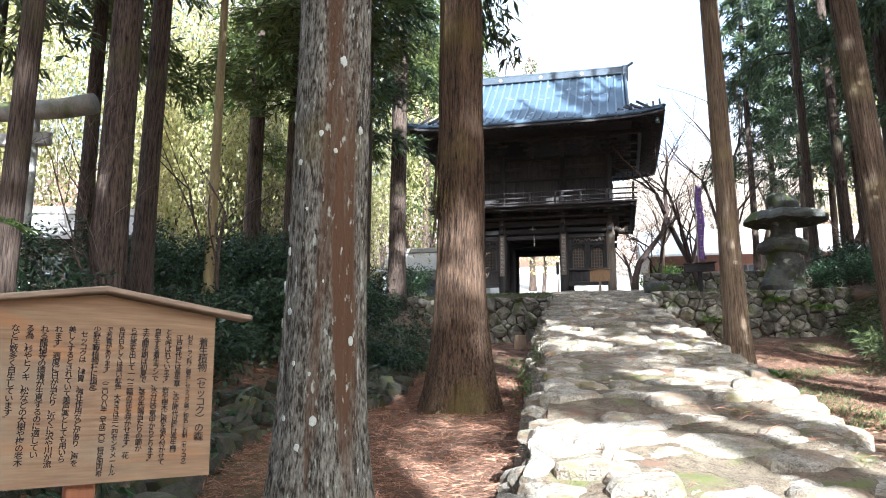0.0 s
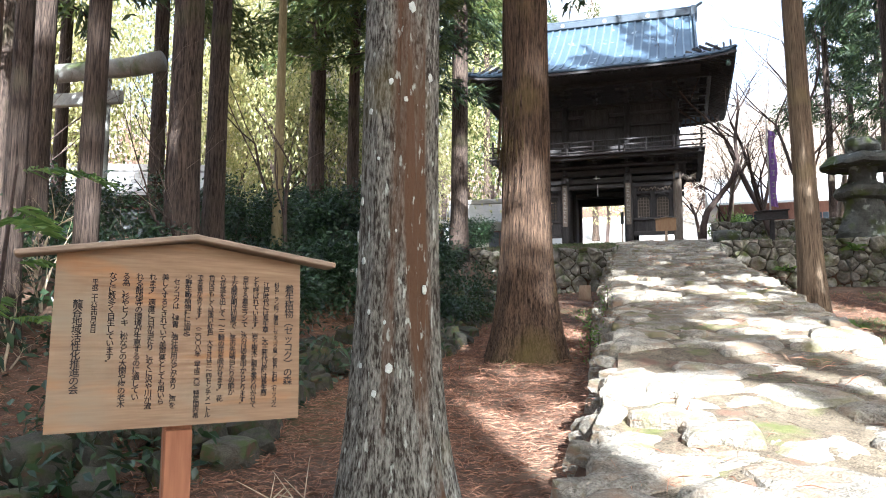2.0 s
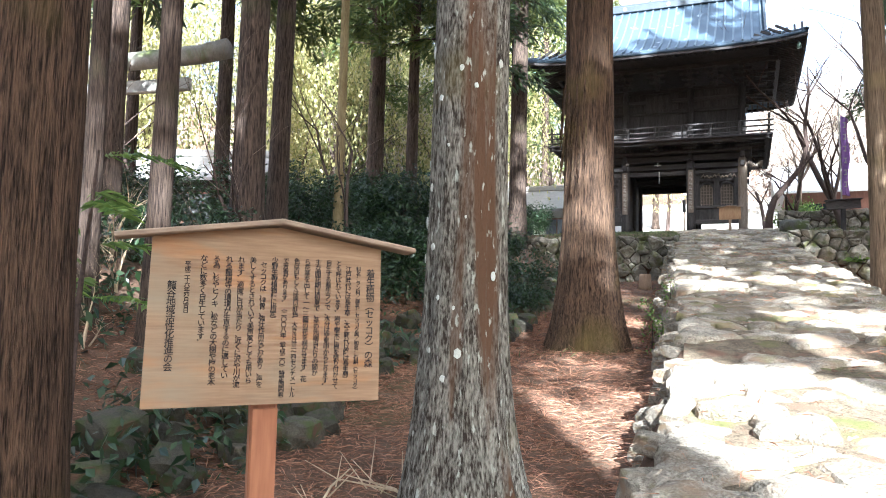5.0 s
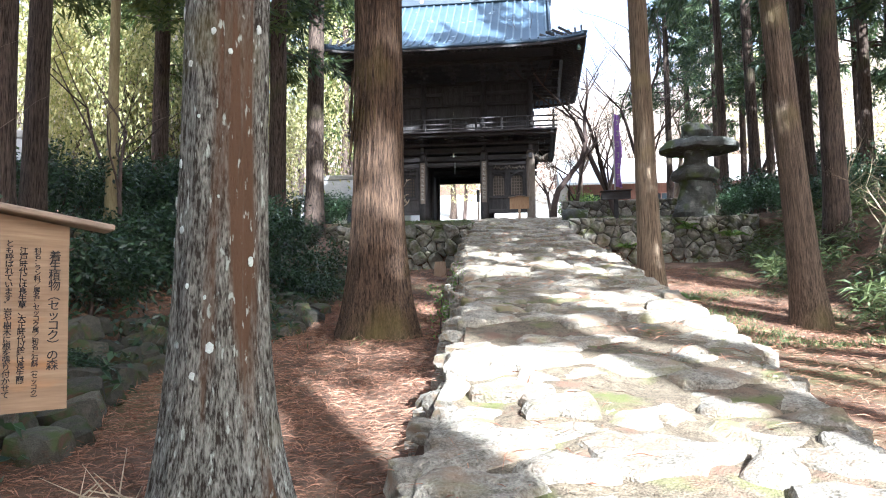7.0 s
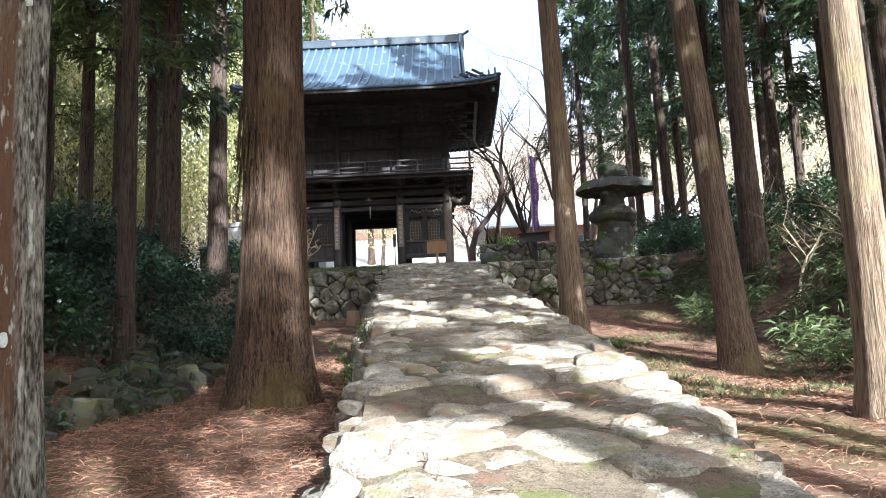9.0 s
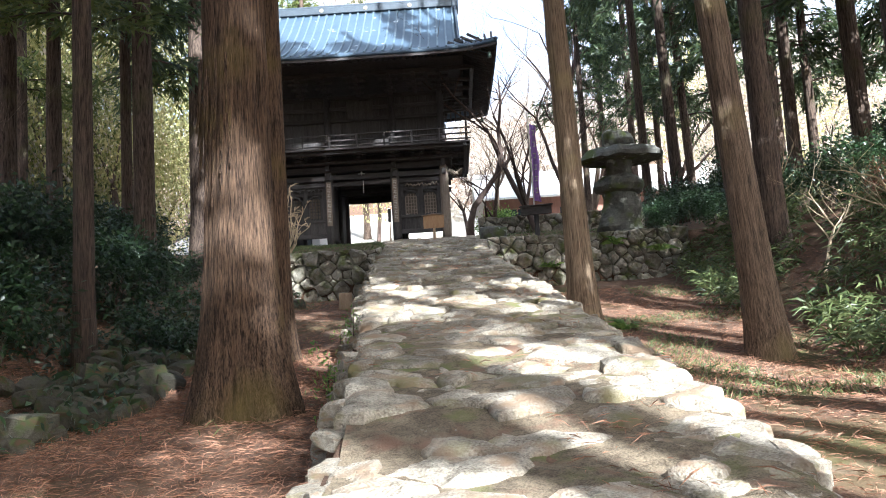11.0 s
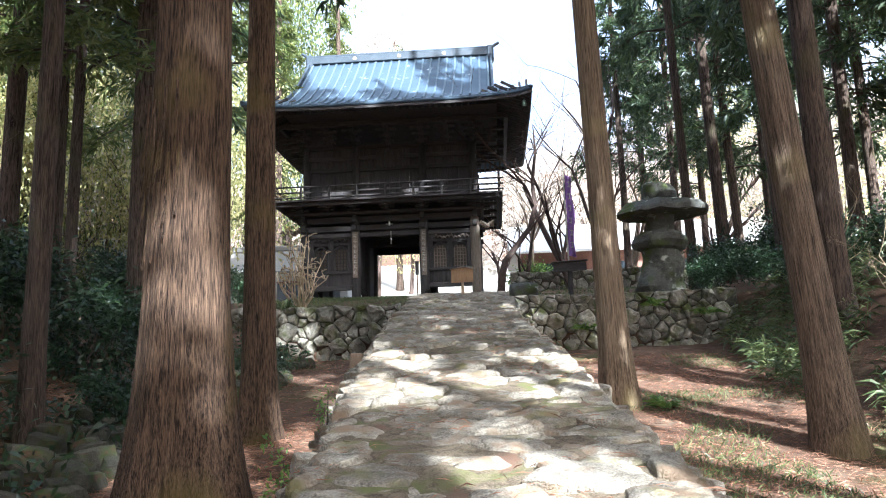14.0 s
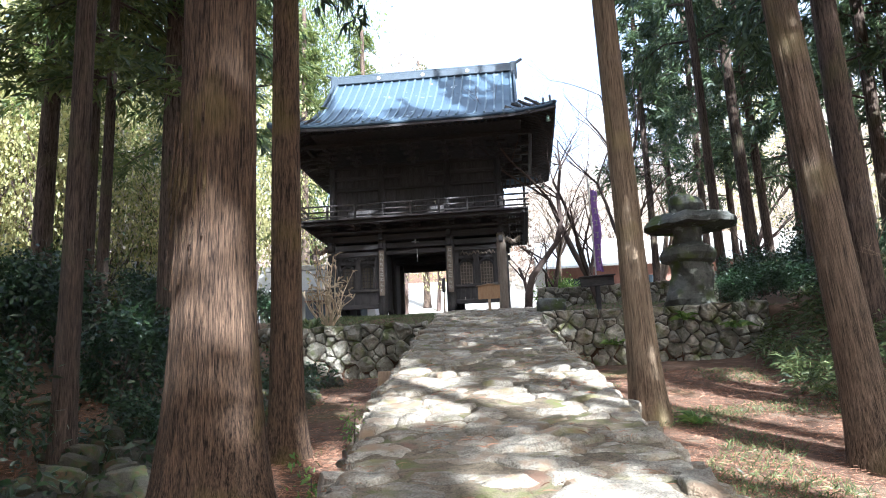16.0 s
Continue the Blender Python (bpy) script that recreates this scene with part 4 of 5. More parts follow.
COLUMNS = [(0.952, 0.155, 0.046, "着生植物（セッコク）の森"), (0.893, 0.14, 0.026, "科名：ラン科／属名：セッコク属／和名：石斛（セッコク）"),
           (0.846, 0.14, 0.031, "江戸時代には長生草、大正時代以降は長生蘭"), (0.80, 0.105, 0.031, "とも呼ばれています。岩や樹木に根を張り付かせて"),
           (0.753, 0.105, 0.031, "自生する着生ランで、水分は空気中からとります。"), (0.704, 0.105, 0.032, "主な開花期は初夏で、茎の先端当たりの節か"),
           (0.655, 0.105, 0.032, "ら花茎を出して一～三輪の花を咲かせます。花"), (0.607, 0.105, 0.029, "色は白もしくは淡い紅色。大きさは三～四センチメートル"),
           (0.558, 0.105, 0.029, "で芳香があります。（二〇〇八年（平成二〇）特定国内希"), (0.51, 0.105, 0.032, "少野生動植物種に指定）"),
           (0.462, 0.135, 0.032, "セッコクは、健胃、強壮作用などがあり、声を"), (0.415, 0.11, 0.032, "美しくするとされていて美声薬としても用いら"),
           (0.365, 0.11, 0.033, "れます。適度に日が当たり、近くに沢や川が流"), (0.314, 0.11, 0.034, "れる龍穏寺の環境が生息するのに適してい"),
           (0.262, 0.11, 0.034, "る為、杉やヒノキ、松などの大樹や梅の老木"), (0.21, 0.11, 0.034, "などに数多く自生しています。"),
           (0.145, 0.15, 0.027, "平成二十六年四月吉日"), (0.085, 0.27, 0.042, "龍谷地域活性化推進の会")]
fonts = []
for u, top, size, words in COLUMNS:
    cu = bpy.data.curves.new("writing", "FONT")
    cu.body = "\n".join(words.replace("（", "︵").replace("）", "︶").replace("。", "゜"))
    cu.size, cu.space_line, cu.align_x, cu.resolution_u, cu.extrude, cu.offset = size * 0.670, 0.87, "CENTER", 2, 0.0005, 0.0002
    fonts.append((new("writing", cu), u, top, size))
bpy.context.view_layer.update()
deps = bpy.context.evaluated_depsgraph_get()
for ob, u, top, size in fonts:
    me = bpy.data.meshes.new_from_object(ob.evaluated_get(deps))
    me.materials.clear()
    me.materials.append(M["ink"])
    w = part("writing", me, None, panel)
    w["kind"] = "stuff"
    w.matrix_local = pose((u - 0.5) * bw, -0.0205, Z1 - top * 0.5191 - size * 0.5023, 90, 0, 0)
    bpy.data.objects.remove(ob)


# ---- lichen on the grey trunk: turn round the trunk, height, size ----
LICHEN = [(-132, 2.16, 0.032), (-150, 1.96, 0.046), (-122, 1.8, 0.032), (-31, 1.63, 0.039), (-77, 1.18, 0.042), (-93, 1.04, 0.03), (-82, 2.87, 0.03), (-60, 2.76, 0.025),
          (-52, 3.34, 0.046), (-19, 2.92, 0.037), (-115, 2.7, 0.028), (-105, 1.5, 0.021), (-84, 1.44, 0.018), (-97, 2.4, 0.016), (-71, 1.97, 0.014), (-150, 1.74, 0.037),
          (-117, 1.19, 0.021), (-150, 1.27, 0.018), (-152, 2.32, 0.028), (-152, 3.03, 0.051)]
t1_trunk = [c for c in lichen_cedar.children if c.name.startswith("trunk")][0]
tz = lichen_cedar.matrix_world.translation.z
t1_verts = np.array([v.co[:] for v in t1_trunk.data.vertices])
t1_angle, t1_radius = np.arctan2(t1_verts[:, 1], t1_verts[:, 0]), np.hypot(t1_verts[:, 0], t1_verts[:, 1])


def bark_radius(a, z):
    off = (np.angle(np.exp(1j * (t1_angle - a))) * 0.25) ** 2 + ((t1_verts[:, 2] - z) * 0.6) ** 2
    return float(t1_radius[np.argsort(off)[:4]].max())


for i, (deg, z, size) in enumerate(LICHEN):
    a0, z0, g = radians(deg), z - tz, Geo()
    r0 = bark_radius(a0, z0)
    v = []
    for ring, lift in ((1.0, 0.001), (0.85, 0.007), (0.4, 0.008)):
        for k in range(12):
            q = 2 * math.pi * k / 12
            w = size * 0.62 * ring * (1 + 0.35 * noise.noise((math.cos(q) * 1.5 + i, math.sin(q) * 1.5, 0)))
            a = a0 + w * math.cos(q) * 0.8 / r0
            v.append(((r0 + lift) * math.cos(a), (r0 + lift) * math.sin(a), z0 + w * math.sin(q) * 1.2))
    f = [(j * 12 + k, j * 12 + (k + 1) % 12, (j + 1) * 12 + (k + 1) % 12, (j + 1) * 12 + k) for j in range(2) for k in range(12)] + [tuple(24 + k for k in range(12))]
    part("lichen_patch", g.add(v, f), "lichen", t1_trunk)

# ---- stone lantern on the right-hand terrace ----
lx, ly = 6.2, 27.2
lantern = thing("stone_lantern", "large rough stone lantern with a wide mushroom cap, dark and mossy", "stone lantern", (lx, ly, 4.34))


def rough_stone(profile, seed, wob=0.25, seg=30):
    """A hewn, weathered drum: its profile cut finer and pitted all over."""
    prof = []
    for (r0, z0), (r1, z1) in zip(profile[:-1], profile[1:]):
        n = max(1, int(math.hypot(r1 - r0, z1 - z0) / 0.07))
        prof += [(r0 + (r1 - r0) * k / n, z0 + (z1 - z0) * k / n) for k in range(n)]
    g = Geo().lathe(prof + [profile[-1]], seg, (0, 0, 0), wob)
    g.v = [tuple(Vector(p) * 1.0 + Vector(p).normalized() * (0.07 * noise.noise(Vector(p) * 2.6 + Vector((seed, 0, 0))) + 0.035 * noise.noise(Vector(p) * 7 + Vector((0, seed, 0))))) for p in g.v]
    return g


part("pedestal", rough_stone([(0.72, 0), (0.74, 0.2), (0.66, 0.6), (0.6, 1.0), (0.56, 1.35)], 1, 0.3), "lantern", lantern)
part("platform", rough_stone([(0.5, 1.3), (0.74, 1.38), (0.8, 1.55), (0.76, 1.75), (0.56, 1.88)], 2), "lantern", lantern)
part("fire_box", rough_stone([(0.45, 1.85), (0.43, 2.1), (0.42, 2.4), (0.44, 2.5)], 3), "lantern", lantern)
part("cap", rough_stone([(0.5, 2.42), (1.1, 2.4), (1.29, 2.43), (1.3, 2.56), (1.14, 2.74), (0.8, 2.84), (0.4, 2.9)], 4, 0.22, 40), "lantern", lantern)
part("finial", rough_stone([(0.4, 2.86), (0.52, 2.92), (0.56, 3.1), (0.52, 3.28), (0.42, 3.38), (0.15, 3.43)], 5, 0.4), "lantern", lantern)

# ---- roofed post sign, small gate sign, slender post, banner ----
sz = land(3.6, 29.3)
post_sign = thing("post_sign", "dark weathered plank sign on a short wooden post", "sign", (3.6, 29.3, sz), turn=8)
part("post", Geo().box((0.02, 0, (5.75 - sz) / 2 - 0.1), (0.15, 0.13, 5.75 - sz + 0.2), 0.015), "old_wood", post_sign)
part("plank", Geo().box((0, 0, 0), (1.12, 0.07, 0.3), 0.015, pose(0, -0.1, 5.56 - sz, 0, -3, 0)), "old_wood_x", post_sign)
part("roof_plank", Geo().box((0, 0, 0), (1.2, 0.24, 0.04), 0.01, pose(0, -0.1, 5.74 - sz, 0, -3, 0)), "old_wood_x", post_sign)

gz2 = zp(34.8) - 0.05
gate_sign = thing("gate_sign", "small orange-brown wooden sign on a pale post before the gate", "sign", (-0.22, 34.8, gz2), turn=-3)
part("post", Geo().box((0.0, 0.05, 0.5), (0.11, 0.09, 1.2), 0.01), "stump", gate_sign)
sg = Geo()
so = [(-0.45, 0.56), (0.45, 0.56), (0.45, 1.1), (0.0, 1.17), (-0.45, 1.1)]
sg.add([(x, -0.02, z) for x, z in so] + [(x, 0.02, z) for x, z in so], [(0, 1, 2, 3, 4), (9, 8, 7, 6, 5)] + [(i, i + 5, (i + 1) % 5 + 5, (i + 1) % 5) for i in range(5)])
part("panel", sg, "sign_wood", gate_sign)
for s in (-1, 1):
    part("roof_plank", Geo().beam((0, -0.02, 1.19), (s * 0.52, -0.02, 1.11), 0.12, 0.025, 0.005), "board_roof", gate_sign)

slim = thing("marker_post", "slender pale post with a small dark plate at its top", "post", (-2.32, 37.2, zp(37.2)))
part("pole", Geo().tube([(0, 0, -0.1), (0, 0, 1.6)], [0.035, 0.03], 8), "stump", slim)
part("plate", Geo().box((0.0, -0.03, 1.3), (0.16, 0.03, 0.62), 0.006), "old_panel", slim)

bz = land(3.98, 33)
banner = thing("banner", "tall narrow purple cloth banner with pale marks on a slim pole", "banner", (3.98, 33.0, bz))
part("pole", Geo().tube([(0, 0, -0.1), (-0.02, 0, 3.0), (-0.05, 0, 10.6 - bz)], [0.035, 0.03, 0.02], 8), "plaque", banner)
rows = []
for j in range(21):
    z = 9.75 - bz - 3.25 * j / 20
    wv = 0.27 - 0.04 * math.sin(j * 0.5)
    rows.append([(0.02 + wv * i / 6, 0.06 * math.sin(i * 1.1 + j * 0.45) + 0.03, z - 0.03 * i * (1 - j / 30)) for i in range(7)])
cloth = part("cloth", sheet(rows, 0.004), "banner", banner, smooth=True)
marks = Geo()
for k in range(6):
    for dx, dz, w, h in ((0, 0.1, 0.12, 0.04), (0, -0.08, 0.1, 0.04), (0.02, 0, 0.03, 0.22)):
        marks.box((0.15 + dx, -0.06, 9.3 - bz - k * 0.48 + dz), (w, 0.01, h), 0.002)
part("lettering", marks, "plaque", cloth)["kind"] = "stuff"

# ---- boulder, stump ----
b = part("boulder", rock_mesh(77, "lantern"), None)
b.matrix_world = pose(2.1, 30.4, land(2.1, 30.4) + 0.22, 0, 0, 12) @ Matrix.Diagonal((1.35, 0.95, 0.85, 1))
tagged(b, "dark flat-topped boulder beside the path's upper end", "boulder")
st = thing("tree_stump", "short pale sawn tree stump below the stone wall", "stump", (-2.4, 23.0, land(-2.4, 23.0) - 0.05))
part("stem", Geo().lathe([(0.24, -0.1), (0.2, 0.15), (0.18, 0.42), (0.17, 0.5)], 14, (0, 0, 0), 0.25), "stump", st, smooth=True)

# ---- torii ----
tgz = land(-11.75, 13.0)
torii = thing("torii", "grey stone torii with a round mossy top beam", "torii", (-11.85, 13.0, tgz + 0.25))
part("pillar", Geo().tube([(0, 0, -0.2), (0, 0, 6.75 - tgz)], [0.2, 0.17], 18), "torii", torii, smooth=True)
part("pillar", Geo().tube([(-3.3, -0.4, -0.6), (-3.3, -0.4, 6.75 - tgz)], [0.2, 0.17], 18), "torii", torii, smooth=True)
part("top_beam", Geo().tube([(1.42, 0.18, 7.07 - tgz), (0.7, 0.09, 6.98 - tgz), (-1.6, -0.2, 6.92 - tgz), (-4.0, -0.49, 6.98 - tgz), (-4.7, -0.57, 7.07 - tgz)], [0.23, 0.22, 0.21, 0.22, 0.23], 18), "torii", torii, smooth=True)
part("tie_beam", Geo().beam((0.5, 0.06, 6.3 - tgz), (-3.9, -0.47, 6.3 - tgz), 0.16, 0.3, 0.03), "torii", torii)

# ---- buildings beyond ----
def house(x, y, z, w, d, eave, ridge_h, label, roof, wall, turn=0.0, windows=4):
    h = thing("house", label, "house", (x, y, z), turn=turn)
    part("wall", Geo().box((0, 0, eave / 2 - 0.2), (w, d, eave + 0.4), 0.03), wall, h)
    for s in (-1, 1):
        part("roof", sheet([[(-w / 2 - 0.8, s * (d / 2 + 0.9) * (1 - q), eave - 0.25 + ridge_h * (0.55 * q + 0.45 * q * q)), (w / 2 + 0.8, s * (d / 2 + 0.9) * (1 - q), eave - 0.25 + ridge_h * (0.55 * q + 0.45 * q * q))] for q in np.linspace(0, 1, 9)], 0.14), roof, h)
    part("ridge", Geo().box((0, 0, eave - 0.15 + ridge_h), (w + 1.5, 0.4, 0.35), 0.05), roof, h)
    for k in range(windows):
        wx = -w / 2 + w * (k + 0.5) / windows
        win = part("window", Geo().box((wx, -d / 2 - 0.02, eave * 0.52), (w / windows * 0.6, 0.08, eave * 0.42), 0.01), "glass", h)
        part("window_frame", Geo().box((wx, -d / 2 - 0.07, eave * 0.52), (0.06, 0.06, eave * 0.42), 0.01).box((wx, -d / 2 - 0.07, eave * 0.73), (w / windows * 0.64, 0.06, 0.08), 0.01).box((wx, -d / 2 - 0.07, eave * 0.31), (w / windows * 0.64, 0.06, 0.08), 0.01), "house_wood", win)
    return h


# this roof is coloured white to stand for strong sun on it
house(11.5, 58.0, 6.65, 17, 7, 3.6, 2.2, "low house with a pale sunlit roof and reddish timber walls", "white", "house_wood")
house(-24.0, 27.5, land(-24, 27.5), 7, 5, 3.0, 1.6, "small dark timber hall with a grey roof among trees", "house_roof", "old_panel", 20, 2)
house(-24.0, 46.0, land(-24, 46), 10, 6, 3.6, 2.4, "white plastered house with a grey roof behind the grove", "house_roof", "white", 15)
house(-11.0, 50.0, 5.6, 7, 5, 3.0, 1.8, "white plastered outbuilding behind the gate", "house_roof", "white", 0, 3)


# ---- leafy and bare plants ----
def bare_meshes(seed, height, spread, r0, depth=5, bend=0.35):
    """Trunk with limbs, and the finer twigs, of a leafless tree."""
    r = random.Random(seed)
    wood, fine = Geo(), Geo()

    def grow(p, d, length, rad, level):
        pts, rads = [p], [rad]
        steps = 4 if level < 3 else 2
        for k in range(steps):
            d = (d + Vector((r.uniform(-1, 1), r.uniform(-1, 1), r.uniform(-0.5, 0.8))) * bend * 0.5).normalized()
            p = p + d * length / steps
            pts.append(p)
            rads.append(rad * (1 - 0.42 * (k + 1) / steps))
        (wood if level < 3 else fine).tube(pts, rads, 7 if level < 2 else (5 if level < 3 else 3), False)
        if level < depth:
            for k in range(r.choice((2, 3, 3, 4)) if level else 4):
                j = r.randint(1, len(pts) - 1) if k else len(pts) - 1
                side = Vector((r.uniform(-1, 1), r.uniform(-1, 1), r.uniform(-0.15, 0.7))) * spread
                grow(pts[j], (d + side).normalized(), length * r.uniform(0.5, 0.78), rads[j] * r.uniform(0.45, 0.7), level + 1)

    grow(Vector((0, 0, -0.15)), Vector((r.uniform(-0.25, 0.25), r.uniform(-0.2, 0.2), 1)).normalized(), height * 0.42, r0, 0)
    return wood, fine


def bare_tree(x, y, seed, height, r0, mats=("twig_dark", "twig"), label="leafless tree with crooked dark branches", spread=1.0, turn=0.0, name="bare_tree", depth=5):
    t = thing(name, label, "tree" if name == "bare_tree" else "shrub", (x, y, land(x, y)), "leafless trees" if name == "bare_tree" else "dry brush", turn=turn)
    wood, fine = bare_meshes(seed, height, spread, r0, depth)
    part("trunk", wood, mats[0], t, smooth=True)
    tw = part("twig_mass", fine, mats[1], t)
    tw["kind"] = "stuff"
    return t


# crooked tree leaning out from the gate's corner
crooked = thing("bare_tree", "crooked leafless tree leaning out beside the gate's corner post", "tree", (1.35, 35.7, land(1.35, 35.7)), "leafless trees")
bole = [(0, 0, -0.2), (0.05, 0, 0.7), (0.25, 0, 1.4), (0.8, 0.05, 2.1), (1.35, 0.1, 2.8), (1.6, 0.1, 3.7), (1.55, 0.15, 4.8), (1.75, 0.2, 6.2), (1.7, 0.2, 7.4)]
part("trunk", Geo().tube(bole, [0.2, 0.16, 0.14, 0.125, 0.11, 0.095, 0.08, 0.055, 0.02], 10), "twig_dark", crooked, smooth=True)
for k, (n, tilt, turn) in enumerate(((3, -55, 20), (3, 50, 70), (4, 40, -30), (5, 55, 0), (5, -45, 60), (6, 45, 130), (6, -50, 0), (7, 35, 40), (7, -30, -50))):
    wood, fine = bare_meshes(300 + k, 3.0, 1.0, 0.045, 4)
    for nm, g, mt in (("limb", wood, "twig_dark"), ("twig_mass", fine, "twig_dark")):
        ob = part(nm, g, mt, crooked)
        ob.matrix_local = pose(*bole[n], 0, tilt, turn)
        if nm == "twig_mass":
            ob["kind"] = "stuff"
bare_tree(4.6, 37.6, 8, 15.0, 0.17, ("twig_dark", "twig_dark"))
bare_tree(3.2, 47.0, 12, 10.0, 0.2, ("twig", "twig"))
bare_tree(8.5, 46.0, 15, 11.0, 0.2, ("twig", "twig"))
bare_tree(5.5, 31.8, 21, 12.5, 0.15, ("twig_dark", "twig_dark"))
for x, y, sd, h in ((2.6, 43.0, 61, 8.0), (6.4, 41.5, 63, 9.0), (5.2, 50.0, 65, 10.0), (1.6, 52.0, 67, 9.0)):
    bare_tree(x, y, sd, h, 0.15, ("twig_dark", "twig"))
bare_tree(12.5, 44.0, 27, 9.0, 0.2, ("twig_dark", "twig"))
for x, y, sd, h in ((9.4, 17.0, 31, 3.6), (8.4, 18.6, 33, 3.2), (10.4, 15.2, 36, 4.2), (9.3, 22.8, 38, 3.6)):
    bare_tree(x, y, sd, h, 0.045, ("straw", "straw"), "tangle of pale leafless branches on the bank", 1.4, name="dry_bush", depth=4)
for x, y, sd, h in ((-7.0, 13.0, 41, 6.0), (-9.0, 16.0, 43, 7.0), (-6.2, 9.2, 45, 5.0), (-10.5, 11.0, 47, 5.0)):
    bare_tree(x, y, sd, h, 0.05, ("twig_dark", "twig"), "thin leafless sapling in the undergrowth", 1.1, name="dry_bush", depth=4)
for x, y, sd, h in ((-6.7, 6.7, 51, 1.7), (-7.5, 7.3, 53, 2.0), (-6.0, 5.6, 55, 1.2)):
    bare_tree(x, y, sd, h, 0.025, ("straw", "straw"), "tangle of pale dry stems on the sunlit bank", 1.5, name="dry_bush", depth=4)
# the slim sunlit stem in the left grove
pale = thing("slim_tree", "slim pale yellowish tree stem in sunlight", "tree", (-7.6, 13.5, land(-7.6, 13.5)))
part("trunk", trunk_mesh(4.4, 0.11, 15, "bark_pale", 14, 26, 0.4, 0.04), None, pale)


def leaf_ball(seed, n, radii, size, mat, flat=0.5, clumps=14):
    """A loose, uneven mass of leaves gathered in clumps."""
    r = np.random.default_rng(seed)
    cl = r.normal(size=(clumps, 3))
    cl /= np.linalg.norm(cl, axis=1, keepdims=True)
    cl *= r.uniform(0.35, 0.95, (clumps, 1))
    c = cl[r.integers(0, clumps, n)] + r.normal(size=(n, 3)) * 0.2
    c[:, 2] = np.maximum(c[:, 2], -0.95)
    h = c * 0.7 + r.normal(size=(n, 3)) * 0.7 + np.array([0, 0, -0.15])
    v, f = blades(c * np.array(radii), h, r.uniform(0.6, 1.2, n) * size, r.uniform(0.6, 1.1, n) * size * flat, 0.1)
    return leaf_mesh("foliage", v, f, mat)


SHRUBS = [leaf_ball(s, 3200, (1.0, 1.0, 0.9), 0.13, "shrub_leaf", 0.42, 18) for s in range(3)]
SHRUB_LIMBS = [bare_meshes(60 + s, 1.6, 1.3, 0.035, 3) for s in range(3)]
SHRUB_STEMS = [w.add([], []).data("stems", "twig_dark") for w, _ in SHRUB_LIMBS]


def shrub(x, y, s, n, tall=1.0, label="dark evergreen shrub with glossy leaves under the cedars", me=None):
    t = thing("shrub", label, "shrub", (x, y, land(x, y)), "evergreen shrubs", turn=n * 61.0)
    a = part("foliage", me or SHRUBS[n % 3], None, t)
    a.matrix_local = pose(0, 0, 0.85 * s * tall) @ Matrix.Diagonal((s, s, s * tall, 1))
    b = part("stem_mass", SHRUB_STEMS[n % 3], None, t)
    b["kind"] = "stuff"
    b.matrix_local = Matrix.Diagonal((s, s, s * tall, 1))


PLACES = [(-5.6, 9.8, 0.95, 1.1), (-6.8, 8.4, 0.9, 1.0), (-5.6, 12.6, 1.0, 1.25), (-6.2, 12.6, 0.9, 1.2), (-8.4, 13.4, 1.0, 1.2), (-5.6, 16.4, 1.15, 1.3), (-7.4, 16.2, 1.2, 1.3),
          (-8.6, 17.0, 1.1, 1.1), (-8.0, 22.5, 1.1, 1.0), (-10.5, 19.5, 1.2, 1.2), (-10.8, 14.6, 1.2, 1.1), (-12.5, 24, 1.4, 1.2), (-7.6, 28.4, 1.0, 1.2), (-9.5, 25.5, 1.2, 1.2),
          (-4.4, 7.6, 0.45, 0.8), (-8.2, 6.2, 0.7, 0.9), (-9.6, 9.8, 1.0, 1.1), (-4.1, 20.5, 0.7, 0.9), (-6.4, 20.8, 0.9, 1.0), (-4.4, 15.4, 0.75, 1.2),
          (7.6, 28.2, 0.9, 0.9), (8.8, 26.4, 1.0, 1.0), (9.8, 24.0, 1.1, 1.0), (11.2, 22.0, 1.2, 1.1), (8.6, 29.8, 1.1, 1.1), (10.6, 18.0, 0.8, 0.9), (12.6, 16.5, 1.1, 1.0), (12.0, 26.6, 1.3, 1.2),
          (10.5, 31.0, 1.4, 1.3), (14.5, 24.0, 1.5, 1.3), (14.0, 18.0, 1.4, 1.2), (13.0, 33.0, 1.6, 1.3), (16.5, 30.0, 1.8, 1.4), (9.6, 13.0, 0.7, 0.9), (12.2, 11.5, 1.1, 1.1)]
for i, (x, y, s, tall) in enumerate(PLACES):
    shrub(x, y, s, i, tall * (0.72 if x < 0 else 0.8))
shrub(3.1, 44.2, 1.15, 1, 1.0, "round light green shrub in sunlight behind the low wall", leaf_ball(70, 3200, (1, 1, 0.95), 0.15, "fern", 0.5, 30))
shrub(-18.4, 30.0, 0.8, 2, 1.0, "shrub with red leaves in the far garden", leaf_ball(71, 1500, (1, 1, 0.9), 0.16, "maroon", 0.5, 16))
shrub(10.2, 19.0, 0.5, 2, 1.3, "small shrub of dead reddish-brown foliage", leaf_ball(72, 1500, (1, 1, 1.2), 0.16, "brown_leaf", 0.25, 10))

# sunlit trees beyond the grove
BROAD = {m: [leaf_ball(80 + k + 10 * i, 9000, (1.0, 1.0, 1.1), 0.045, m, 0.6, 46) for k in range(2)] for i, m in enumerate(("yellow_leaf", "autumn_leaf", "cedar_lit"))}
BROAD_WOOD = [bare_meshes(90 + s, 1.9, 0.9, 0.05, 4)[0].data("trunk", "twig_dark") for s in range(2)]


